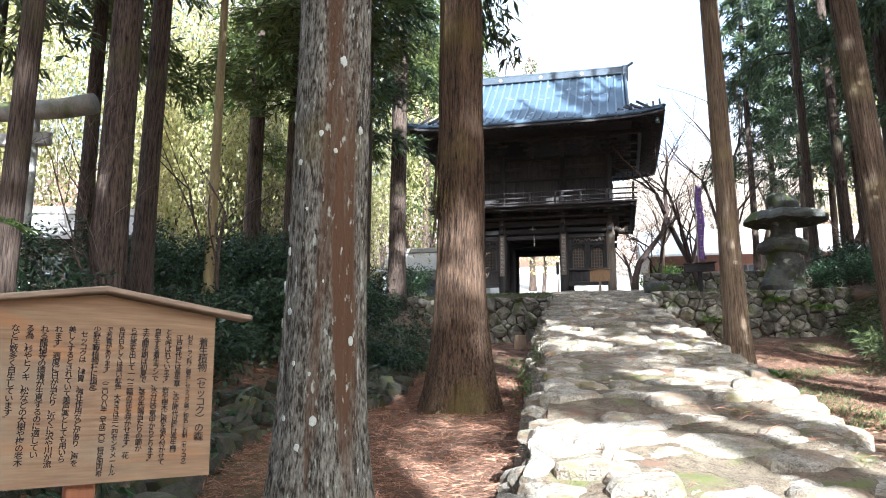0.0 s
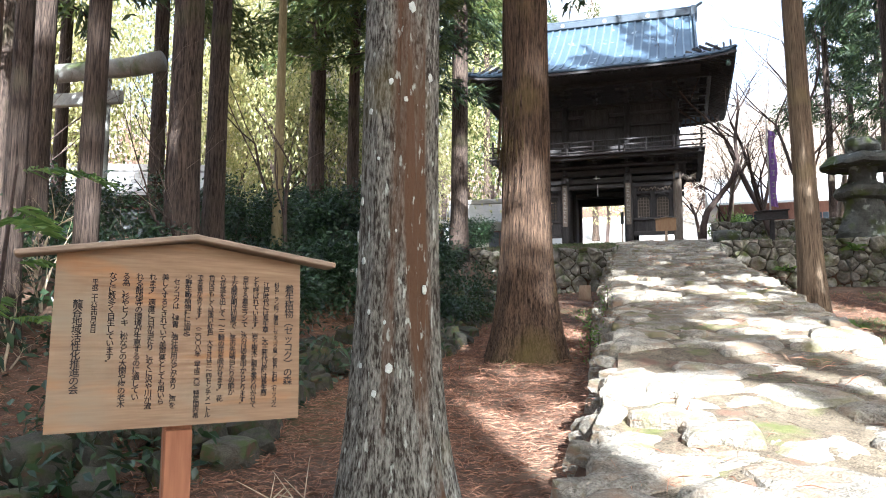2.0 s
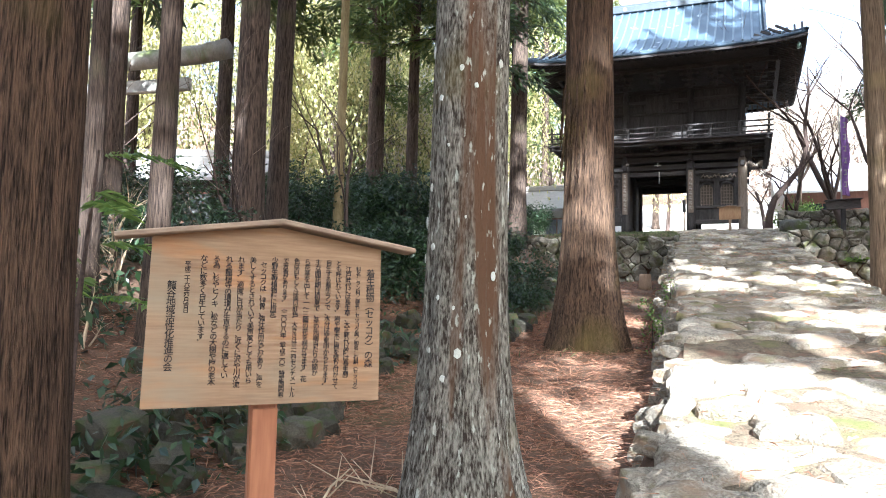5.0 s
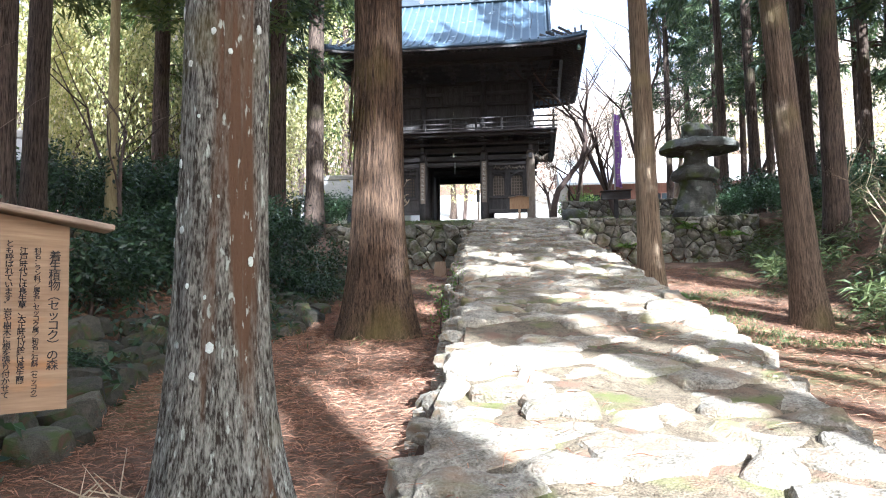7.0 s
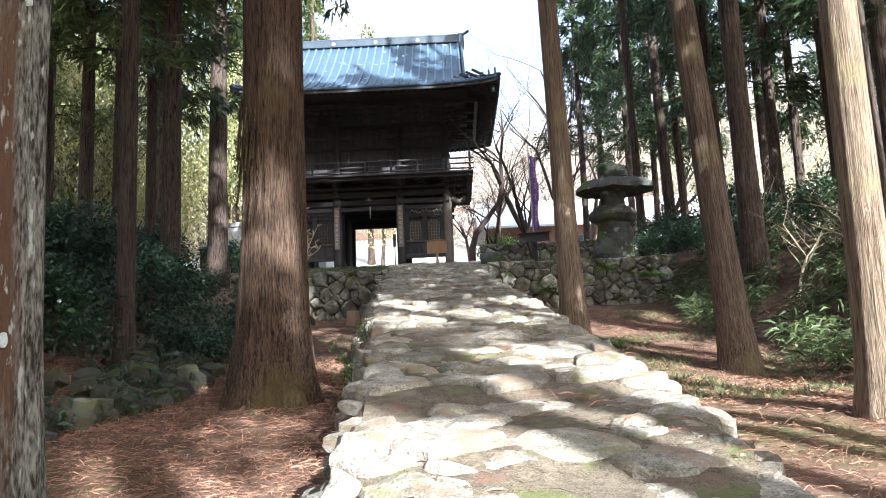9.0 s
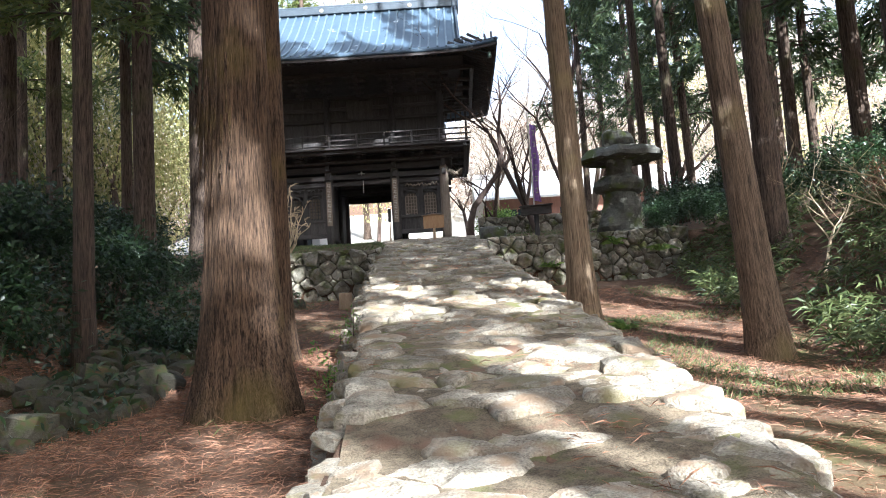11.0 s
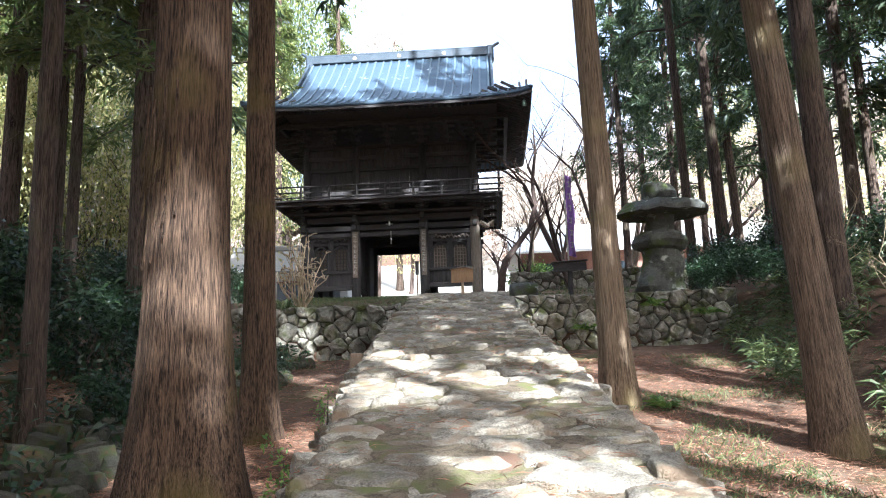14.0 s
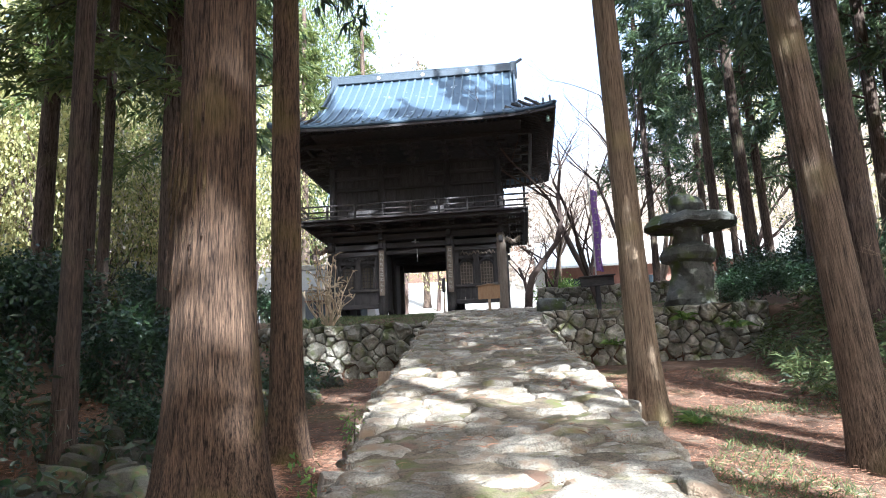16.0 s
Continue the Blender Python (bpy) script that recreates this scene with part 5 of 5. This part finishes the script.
def broadleaf(x, y, s, m, n, tall=1.2):
    words = {"yellow_leaf": "sunlit tree with thin yellow-green leaves", "autumn_leaf": "sunlit tree with orange-brown autumn leaves", "cedar_lit": "sunlit light green evergreen tree"}
    t = thing("broadleaf_tree", words[m], "tree", (x, y, land(x, y)), "trees beyond the grove", turn=n * 47.0)
    w = part("trunk", BROAD_WOOD[n % 2], None, t)
    w.matrix_local = Matrix.Diagonal((s, s, s * tall, 1))
    c = part("foliage", BROAD[m][n % 2], None, t)
    c.matrix_local = pose(0, 0, s * tall * 1.35) @ Matrix.Diagonal((s, s, s * tall, 1))


KINDS = ("yellow_leaf", "yellow_leaf", "cedar_lit", "autumn_leaf", "yellow_leaf")
for i in range(46):
    a = i / 45
    x = -12 - 26 * a + rng.uniform(-3, 3)
    y = 38 - 26 * a + rng.uniform(-5, 9)
    if not (-29 < x < -19 and 23 < y < 32):
        broadleaf(x - 4, y + 4, rng.uniform(3.4, 5.2), KINDS[i % 5], i, rng.uniform(1.3, 2.0))
for i, (x, y, s, m) in enumerate([(-30, 32, 5.0, "yellow_leaf"), (-35, 29, 5.0, "autumn_leaf"), (-38, 36, 5.5, "yellow_leaf"), (-29, 39, 5.0, "cedar_lit"), (-33, 22, 4.6, "yellow_leaf")]):
    broadleaf(x, y, s, m, i, 1.8)
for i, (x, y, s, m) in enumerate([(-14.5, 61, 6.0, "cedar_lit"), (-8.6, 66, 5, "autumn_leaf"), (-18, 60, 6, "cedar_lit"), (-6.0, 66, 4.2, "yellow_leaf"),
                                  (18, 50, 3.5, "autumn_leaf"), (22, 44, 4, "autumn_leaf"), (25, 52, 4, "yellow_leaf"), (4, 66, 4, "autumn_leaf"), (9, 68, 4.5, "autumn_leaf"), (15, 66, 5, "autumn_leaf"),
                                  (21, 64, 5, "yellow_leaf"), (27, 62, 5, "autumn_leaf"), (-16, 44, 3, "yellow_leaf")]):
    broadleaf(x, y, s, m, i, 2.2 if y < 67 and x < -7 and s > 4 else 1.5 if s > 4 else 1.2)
for i, (x, y) in enumerate([(-9.5, 55), (-13, 52), (-7, 68), (-11.5, 64), (-16, 57)]):
    cedar(x, y, 0.3, (0, 0), i, "tall sunlit light green conifer behind the gate", light=True)

# far wooded hillside
cs, hs, ln = [], [], []
for i in range(520):
    x, y = rng.uniform(-120, 130), rng.uniform(70, 190)
    s = rng.uniform(2.2, 4.5)
    d = unit(200)
    d[:, 2] = np.abs(d[:, 2])
    cs.append(np.array([x, y, land(x, y)]) + d * s * np.array([1, 1, 1.5]) * rng.uniform(0.5, 1.0, (200, 1)))
    hs.append(d + rng.normal(size=(200, 3)) * 0.6)
    ln.append(rng.uniform(0.35, 0.85, 200))
v, f = blades(np.concatenate(cs), np.concatenate(hs), np.concatenate(ln), np.concatenate(ln) * 0.55)
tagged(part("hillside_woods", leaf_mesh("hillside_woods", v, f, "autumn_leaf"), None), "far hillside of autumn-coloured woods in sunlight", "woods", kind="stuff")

# dry clump and strap leaves on the left wall
dry = thing("dry_clump", "clump of pale dry forked stems on the wall top", "shrub", (-4.95, 27.2, land(-4.95, 27.2)))
stems = Geo()
for k in range(30):
    a, h = rng.uniform(0, 6.28), rng.uniform(1.0, 2.5)
    o = Vector((math.cos(a), math.sin(a), 0)) * rng.uniform(0.4, 1.0)
    stem, p = Geo(), o * 0.15
    for j in range(5):
        q = p + Vector((o.x * rng.uniform(-0.05, 0.3) + rng.normal() * 0.07, o.y * 0.15 + rng.normal() * 0.07, h / 5))
        stem.tube([p, q], [0.03 - 0.004 * j, 0.026 - 0.004 * j], 5)
        if j > 1:
            for _ in range(2):
                w = Vector((rng.normal() * 0.14, rng.normal() * 0.14, rng.uniform(0.05, 0.22)))
                stem.tube([q, q + w * 0.6, q + w + Vector((0, 0, -0.05))], [0.018, 0.026, 0.008], 5)
        p = q
    stems.add(stem.v, stem.f)
part("stem_mass", stems, "straw", dry)["kind"] = "stuff"


def tuft(x, y, z, n, size, mat, width, name, label, droop=0.5, category="grass"):
    a = rng.uniform(0, 6.28, n)
    h = np.stack([np.cos(a), np.sin(a), rng.uniform(0.2, 1.3, n)], 1)
    v, f = blades(rng.normal(size=(n, 3)) * np.array([0.07, 0.07, 0.02]), h, rng.uniform(0.5, 1.1, n) * size, width, droop)
    ob = part(name, leaf_mesh(name, v, f, mat), None)
    ob.matrix_world = pose(x, y, z)
    return tagged(ob, label, category)


tuft(-5.2, 26.2, 4.2, 60, 0.8, "grass", 0.06, "strap_leaf_plant", "green strap-leaved plant hanging over the wall", 0.7, "plant")
for x, y, z in ((5.6, 25.8, 3.9), (6.9, 25.6, 3.6), (3.6, 25.75, 3.3), (4.15, 18.6, land(4.15, 18.6))):
    tuft(x, y, z, 26, 0.55, "fern", 0.1, "fern", "bright green fern in the wall's joints", 0.35, "fern")
# leafy seedlings at the path's left edge
for x, y, s in ((-0.62, 9.9, 0.45), (-0.85, 10.9, 0.5), (-0.7, 12.0, 0.4), (-1.35, 15.0, 0.35)):
    sd = thing("seedling", "leafy green seedling at the path's stony edge", "plant", (x, y, land(x, y)), "seedlings")
    part("stem", Geo().tube([(0, 0, -0.05), (0.02, 0.01, s * 1.1)], [0.012, 0.005], 5), "twig_dark", sd)
    ob = part("foliage", leaf_ball(int(y * 10), 110, (0.45, 0.45, 0.75), 0.14, "fern", 0.45, 10), None, sd)
    ob["kind"] = "stuff"
    ob.matrix_local = pose(0, 0, s * 0.75) @ Matrix.Diagonal((s, s, s, 1))
# young cedar bough among the left trunks
sap = thing("cedar_sapling", "young cedar with bright green sprays of needles", "tree", (-4.1, 3.75, land(-4.1, 3.75)))
part("stem", Geo().tube([(0, 0, -0.1), (0.03, 0, 1.4), (0.15, 0, 2.6)], [0.03, 0.022, 0.01], 7), "twig_dark", sap)
for k in range(9):
    a, z = k * 2.4, 1.5 + 0.13 * k
    o = np.array([math.cos(a), math.sin(a) * 0.8, 0])
    s = np.linspace(0.1, 0.75, 26)
    p = np.array([0.08, 0, z]) + o * s[:, None] + np.stack([0 * s, 0 * s, 0.25 * s - 0.5 * s * s], 1)
    sidev = np.array([-o[1], o[0], 0])
    pp = np.concatenate([p, p])
    hh = np.concatenate([o * 0.8 + sidev + np.zeros_like(p), o * 0.8 - sidev + np.zeros_like(p)]) + rng.normal(size=(52, 3)) * 0.15
    v, f = blades(pp, hh, 0.16, 0.028, 0.2)
    part("spray", leaf_mesh("spray", v, f, "fern"), None, sap)["kind"] = "stuff"

# ---- ground cover ----
def scatter(n, x0, x1, y0, y1, keep):
    p = np.stack([rng.uniform(x0, x1, n), rng.uniform(y0, y1, n)], 1)
    return [(x, y) for x, y in p if keep(x, y)]


def beside(x, y):
    return x < xl(y) - 0.12 or x > xr(y) + 0.12


pts = scatter(60000, -6.5, -0.1, 0.8, 16, lambda x, y: beside(x, y)) + scatter(38000, 2.3, 9.0, 3.5, 24, beside) + scatter(5000, -6, -0.8, 16, 26, beside) + scatter(5000, -0.6, 2.4, 1, 24, lambda x, y: noise.noise((x * 0.9, y * 0.9, 4)) > 0.12)
c = np.array([(x, y, (land(x, y) if beside(x, y) else zp(y)) + 0.015) for x, y in pts])
h = rng.normal(size=(len(c), 3)) * np.array([1, 1, 0.28])
h[:, 2] = np.abs(h[:, 2]) * 0.8
v, f = blades(c, h, rng.uniform(0.05, 0.19, len(c)), rng.uniform(0.004, 0.011, len(c)), 0.12)
c2 = c[:: 6] + np.array([0.03, 0.02, 0.015])
h2 = rng.normal(size=(len(c2), 3)) * np.array([1, 1, 0.25])
h2[:, 2] = np.abs(h2[:, 2])
v2, f2 = blades(c2, h2, rng.uniform(0.14, 0.28, len(c2)), rng.uniform(0.006, 0.014, len(c2)), 0.2)
v, f = np.concatenate([v, v2]), np.concatenate([f, f2 + len(v)])
tagged(part("needle_litter", leaf_mesh("needle_litter", v, f, "needles"), None), "thick litter of fallen reddish-brown cedar sprays", "leaf litter", kind="stuff")

# bamboo grass and ferns on the right-hand bank, moss and grass by the path
pts = scatter(15000, 6.3, 11.5, 9.5, 26.0, lambda x, y: noise.noise((x * 0.5, y * 0.5, 9)) > -0.12 and x > 6.9 - 0.3 * math.sin(y))
c = np.array([(x, y, land(x, y) + rng.uniform(0.0, 0.55)) for x, y in pts])
h = rng.normal(size=(len(c), 3)) * np.array([1, 1, 0.5]) + np.array([-0.3, -0.3, 0.35])
v, f = blades(c, h, rng.uniform(0.25, 0.55, len(c)), rng.uniform(0.025, 0.06, len(c)), 0.3)
tagged(part("bamboo_grass", leaf_mesh("bamboo_grass", v, f, "grass"), None), "low bamboo grass and ferns covering the bank", "grass", kind="stuff")
pts = scatter(16000, 2.4, 6.8, 9, 24, lambda x, y: beside(x, y) and noise.noise((x * 0.6, y * 0.45, 2)) > 0.05) + scatter(1500, -6, -1, 10, 25.5, lambda x, y: beside(x, y) and noise.noise((x * 0.6, y * 0.6, 7)) > 0.1) + scatter(9000, -7.5, -1.9, 26.2, 38, lambda x, y: x < xl(y)) + scatter(5000, 1.8, 8.5, 26.2, 38, lambda x, y: x > xr(y))
c = np.array([(x, y, land(x, y)) for x, y in pts])
h = rng.normal(size=(len(c), 3)) * np.array([0.6, 0.6, 0.2]) + np.array([0, 0, 0.8])
v, f = blades(c, h, rng.uniform(0.06, 0.2, len(c)), rng.uniform(0.008, 0.02, len(c)), 0.15)
tagged(part("short_grass", leaf_mesh("short_grass", v, f, "grass"), None), "thin short green grass on the litter floor", "grass", kind="stuff")
# ivy and low leaves on the left bank
pts = scatter(30000, -10.5, -3.2, 2.5, 24, lambda x, y: noise.noise((x * 0.5, y * 0.5, 14)) > -0.05 and x < -3.5 - 0.5 * math.sin(y * 0.9))
c = np.array([(x, y, land(x, y) + rng.uniform(0.0, 0.75) ** 1.6) for x, y in pts])
v, f = blades(c, rng.normal(size=(len(c), 3)) + np.array([0, 0, 0.3]), rng.uniform(0.07, 0.2, len(c)), rng.uniform(0.03, 0.08, len(c)), 0.2)
tagged(part("ground_ivy", leaf_mesh("ground_ivy", v, f, "shrub_leaf"), None), "dark low leaves covering the shaded bank", "ground cover", kind="stuff")

# fallen branches by the notice board
for k in range(9):
    x, y, a = rng.uniform(-2.3, -1.2), rng.uniform(3.6, 5.2), rng.uniform(0, 6.28)
    g, q = Geo(), Vector((math.cos(a), math.sin(a), 0.25))
    p0 = Vector((0, 0, 0.02))
    g.tube([p0, p0 + q * 0.3 + Vector((0, 0, 0.05)), p0 + q * 0.7], [0.012, 0.009, 0.004], 5)
    for s in (0.25, 0.4, 0.5):
        g.tube([p0 + q * s, p0 + q * s + Vector((rng.uniform(-0.3, 0.3), rng.uniform(-0.3, 0.3), rng.uniform(0.1, 0.3)))], [0.007, 0.002], 4)
    ob = part("fallen_branch", g, "straw")
    ob.matrix_world = pose(x, y, land(x, y))
    tagged(ob, "pale dry fallen branch on the needle litter", "branch", "fallen branches")

# ---- stones: walls, path, edges, bank ----
def cells(sites, sizes, reach):
    """Weighted Voronoi cells: each site's polygon, cut by its neighbours."""
    P, out = np.array(sites), []
    for n, (px, py_) in enumerate(sites):
        poly = [(px + reach * math.cos(a), py_ + reach * math.sin(a)) for a in np.linspace(0, 2 * math.pi, 13)[:-1]]
        d2 = (P[:, 0] - px) ** 2 + (P[:, 1] - py_) ** 2
        for m in np.nonzero((d2 < (2 * reach) ** 2) & (d2 > 1e-9))[0]:
            qx, qy = sites[m]
            dx, dy = qx - px, qy - py_
            c = (dx * dx + dy * dy) / 2 + (sizes[n] ** 2 - sizes[m] ** 2) * 0.5
            cut, prev = [], None
            vals = [(a - px) * dx + (b - py_) * dy - c for a, b in poly]
            for q in range(len(poly)):
                a, b, va, vb = poly[q - 1], poly[q], vals[q - 1], vals[q]
                if (va < 0) != (vb < 0):
                    t = va / (va - vb)
                    cut.append((a[0] + (b[0] - a[0]) * t, a[1] + (b[1] - a[1]) * t))
                if vb < 0:
                    cut.append(b)
            poly = cut
            if len(poly) < 3:
                break
        out.append(poly)
    return out


def scattered_sites(x0, x1, y0, y1, sizes, tries, inside=lambda x, y: True, stretch=1.0):
    """Darts thrown with shrinking spacing, so that large stones come first and small ones fill in."""
    at, rad = [], []
    for n in range(tries):
        big = sizes[min(int(len(sizes) * n / tries), len(sizes) - 1)]
        s = big * rng.uniform(0.8, 1.2)
        x, y = rng.uniform(x0, x1), rng.uniform(y0, y1)
        if not inside(x, y):
            continue
        if at:
            A = np.array(at)
            if (((A[:, 0] - x) ** 2 + ((A[:, 1] - y) * stretch) ** 2) < ((np.array(rad) + s) * 0.5) ** 2).any():
                continue
        at.append((x, y))
        rad.append(s)
    return at, rad


def outline(poly, gap, wob):
    """A worn outline: edges split, corners cut, drawn in by the joint, a little uneven."""
    pts = []
    for q in range(len(poly)):
        a, b = Vector(poly[q - 1]), Vector(poly[q])
        if (b - a).length > 0.02:
            pts += [a.lerp(b, 0.14), a.lerp(b, 0.5), a.lerp(b, 0.86)]
    if len(pts) < 6:
        return None, None
    c = sum(pts, Vector((0, 0))) / len(pts)
    out = []
    for p in pts:
        d = p - c
        out.append(c + d * max(0.3, 1 - gap / max(d.length, 0.02)) * (1 + wob * noise.noise((p.x * 9, p.y * 9, 3.3))))
    return c, out


def stone_wall(name, label, x0, x1, y, base, top, size=0.25):
    wall = part(name, Geo().box(((x0 + x1) / 2, y + 0.42, (base + top) / 2 - 0.2), (x1 - x0, 0.5, top - base + 0.3), 0.03), "wall_back")
    tagged(wall, label, "wall", kind="structure")
    more = Geo()
    at, rad = scattered_sites(x0, x1, base - 0.1, top - 0.02, (size * 1.7, size * 1.25, size, size * 0.75, size * 0.5), 1500)
    for n, poly in enumerate(cells(at, [r * 0.5 for r in rad], size * 1.5)):
        poly = [(min(max(a, x0 - 0.06), x1 + 0.06), min(b, top + 0.1 * noise.noise((a * 2.1, 0.4, y)))) for a, b in poly]
        c, ring = outline(poly, 0.007, 0.16) if len(poly) > 2 else (None, None)
        if ring is None:
            continue
        deep, tx, tz = rng.uniform(-0.09, 0.07), rng.uniform(-0.3, 0.3), rng.uniform(-0.3, 0.3)
        g, v, m = Geo(), [], len(ring)
        for q, d in ((1.0, 0.26), (1.0, 0.05), (0.94, -0.03), (0.78, -0.085), (0.4, -0.11)):
            v += [(c.x + (p.x - c.x) * q, y + 0.12 + deep + d + (1 if q < 1 else 0) * (tx * (p.x - c.x) + tz * (p.y - c.y) + 0.05 * noise.noise((p.x * 7, q * 5, p.y * 7))), c.y + (p.y - c.y) * q) for p in ring]
        f = [(i * m + k, i * m + (k + 1) % m, (i + 1) * m + (k + 1) % m, (i + 1) * m + k) for i in range(4) for k in range(m)]
        f.append(tuple(4 * m + k for k in range(m)))
        if len(wall.children) < 298:
            part("stone", g.add(v, f).data("stone", "wall_stone", False), None, wall)
        else:
            more.add(v, f)
    if more.v:
        part("small_stone", more, "wall_stone", wall)["kind"] = "stuff"
    return wall


stone_wall("wall_left", "dry stone retaining wall of angular mossy stones", -7.2, -1.75, 25.95, 2.75, 4.25)
stone_wall("wall_right", "dry stone retaining wall of pale angular stones", 1.72, 7.9, 25.95, 2.75, 4.35)
stone_wall("wall_terrace", "low pale cobble wall below the sunlit house", 1.9, 16.0, 39.0, 5.2, 6.75, 0.3)

for side, edge in ((-1, xl), (1, xr)):
    y = -1.0
    while y < 25.6:
        s = rng.uniform(0.15, 0.42)
        for lower in range(2):
            if rng.random() < 0.2:
                continue
            ob = part("edge_stone", EDGE_ROCKS[rng.integers(10)], None, path)
            drop = 0.02 if not lower else 0.32
            ob.matrix_local = pose(edge(y) + side * (0.02 + 0.16 * lower + rng.uniform(-0.08, 0.05)), y + rng.uniform(-0.1, 0.1), zp(y) - drop - s * 0.3, rng.uniform(-12, 12), rng.uniform(-12, 12), rng.uniform(0, 360)) @ Matrix.Diagonal((s * rng.uniform(0.8, 1.2), s * rng.uniform(1.0, 1.4), s * rng.uniform(0.5, 0.85), 1))
        y += s * 0.95

# paving: packed irregular stones, some sunk in the soil, some gone
at, rad = scattered_sites(-2.8, 3.2, 0.6, 37.0, (0.75, 0.55, 0.42, 0.34, 0.26, 0.2), 15000, lambda x, y: xl(y) + 0.06 < x < xr(y) - 0.06, 1.35)
small, near = Geo(), 0
flat = cells([(x, y * 1.35) for x, y in at], [r * 0.45 for r in rad], 0.75)
for n in sorted(range(len(at)), key=lambda n: at[n][1]):
    x, y = at[n]
    poly = [(min(max(a, xl(y) - 0.02), xr(y) + 0.02), b / 1.35) for a, b in flat[n]]
    gone = noise.noise((x * 1.3, y * 0.9, 8.2)) + rng.uniform(-0.25, 0.25)
    c, ring = outline(poly, rng.uniform(0.008, 0.035), 0.3) if len(poly) > 2 else (None, None)
    if ring is None or gone > 0.38:
        continue
    lift, tx, ty, m = rng.uniform(-0.045, 0.03) - 0.06 * max(gone, 0), rng.uniform(-0.06, 0.06), rng.uniform(-0.07, 0.04), len(ring)
    v = []
    for q, h in ((1.0, -0.14), (1.0, -0.01), (0.94, 0.02), (0.8, 0.034), (0.4, 0.04)):
        for p in ring:
            a, b = c.x + (p.x - c.x) * q, c.y + (p.y - c.y) * q
            v.append((a, b, soil(c.x, c.y) + (b - c.y) * 0.155 + lift + h + (tx * (a - c.x) + ty * (b - c.y) + 0.04 * noise.noise((a * 4, b * 4, 1.1)) + 0.02 * noise.noise((a * 14, b * 14, 4.1))) * (h > -0.1)))
    f = [(i * m + k, i * m + (k + 1) % m, (i + 1) * m + (k + 1) % m, (i + 1) * m + k) for i in range(4) for k in range(m)]
    f.append(tuple(4 * m + k for k in range(m)))
    if near < 295 and rad[n] > 0.3:
        near += 1
        part("paving_stone", Geo().add(v, f).data("stone", "slab", False), None, path)
    else:
        small.add(v, f)
rest = part("small_stone", small, "slab", path, "worn stones bedded further along the path", True)
rest["kind"] = "stuff"

BANK_ROCKS = [rock_mesh(s + 90, "bank_stone", True) for s in range(6)]
bank = []
y = 2.6
while y < 24:
    for row in range(4):
        bank.append((-3.75 - 0.35 * math.sin(y * 0.9) - 0.28 * row + rng.uniform(-0.12, 0.12), y + rng.uniform(-0.15, 0.15), 0.2 * row, rng.uniform(0.3, 0.58)))
    y += rng.uniform(0.42, 0.62)
bank += [(x, y, 0.0, rng.uniform(0.18, 0.5)) for x, y in scatter(110, -8.5, -4.6, 4.5, 24, lambda x, y: True)[:60]]
for i, (x, y, up, s) in enumerate(bank):
    ob = part("bank_rock", BANK_ROCKS[i % 6], None)
    ob.matrix_world = pose(x, y, land(x, y) + s * 0.12 + up * 0.5, rng.uniform(-20, 20), rng.uniform(-20, 20), rng.uniform(0, 360)) @ Matrix.Diagonal((s * 1.2, s, s * 0.8, 1))
    tagged(ob, "mossy grey rock half sunk in the shaded bank", "rock", "rocks on the bank")
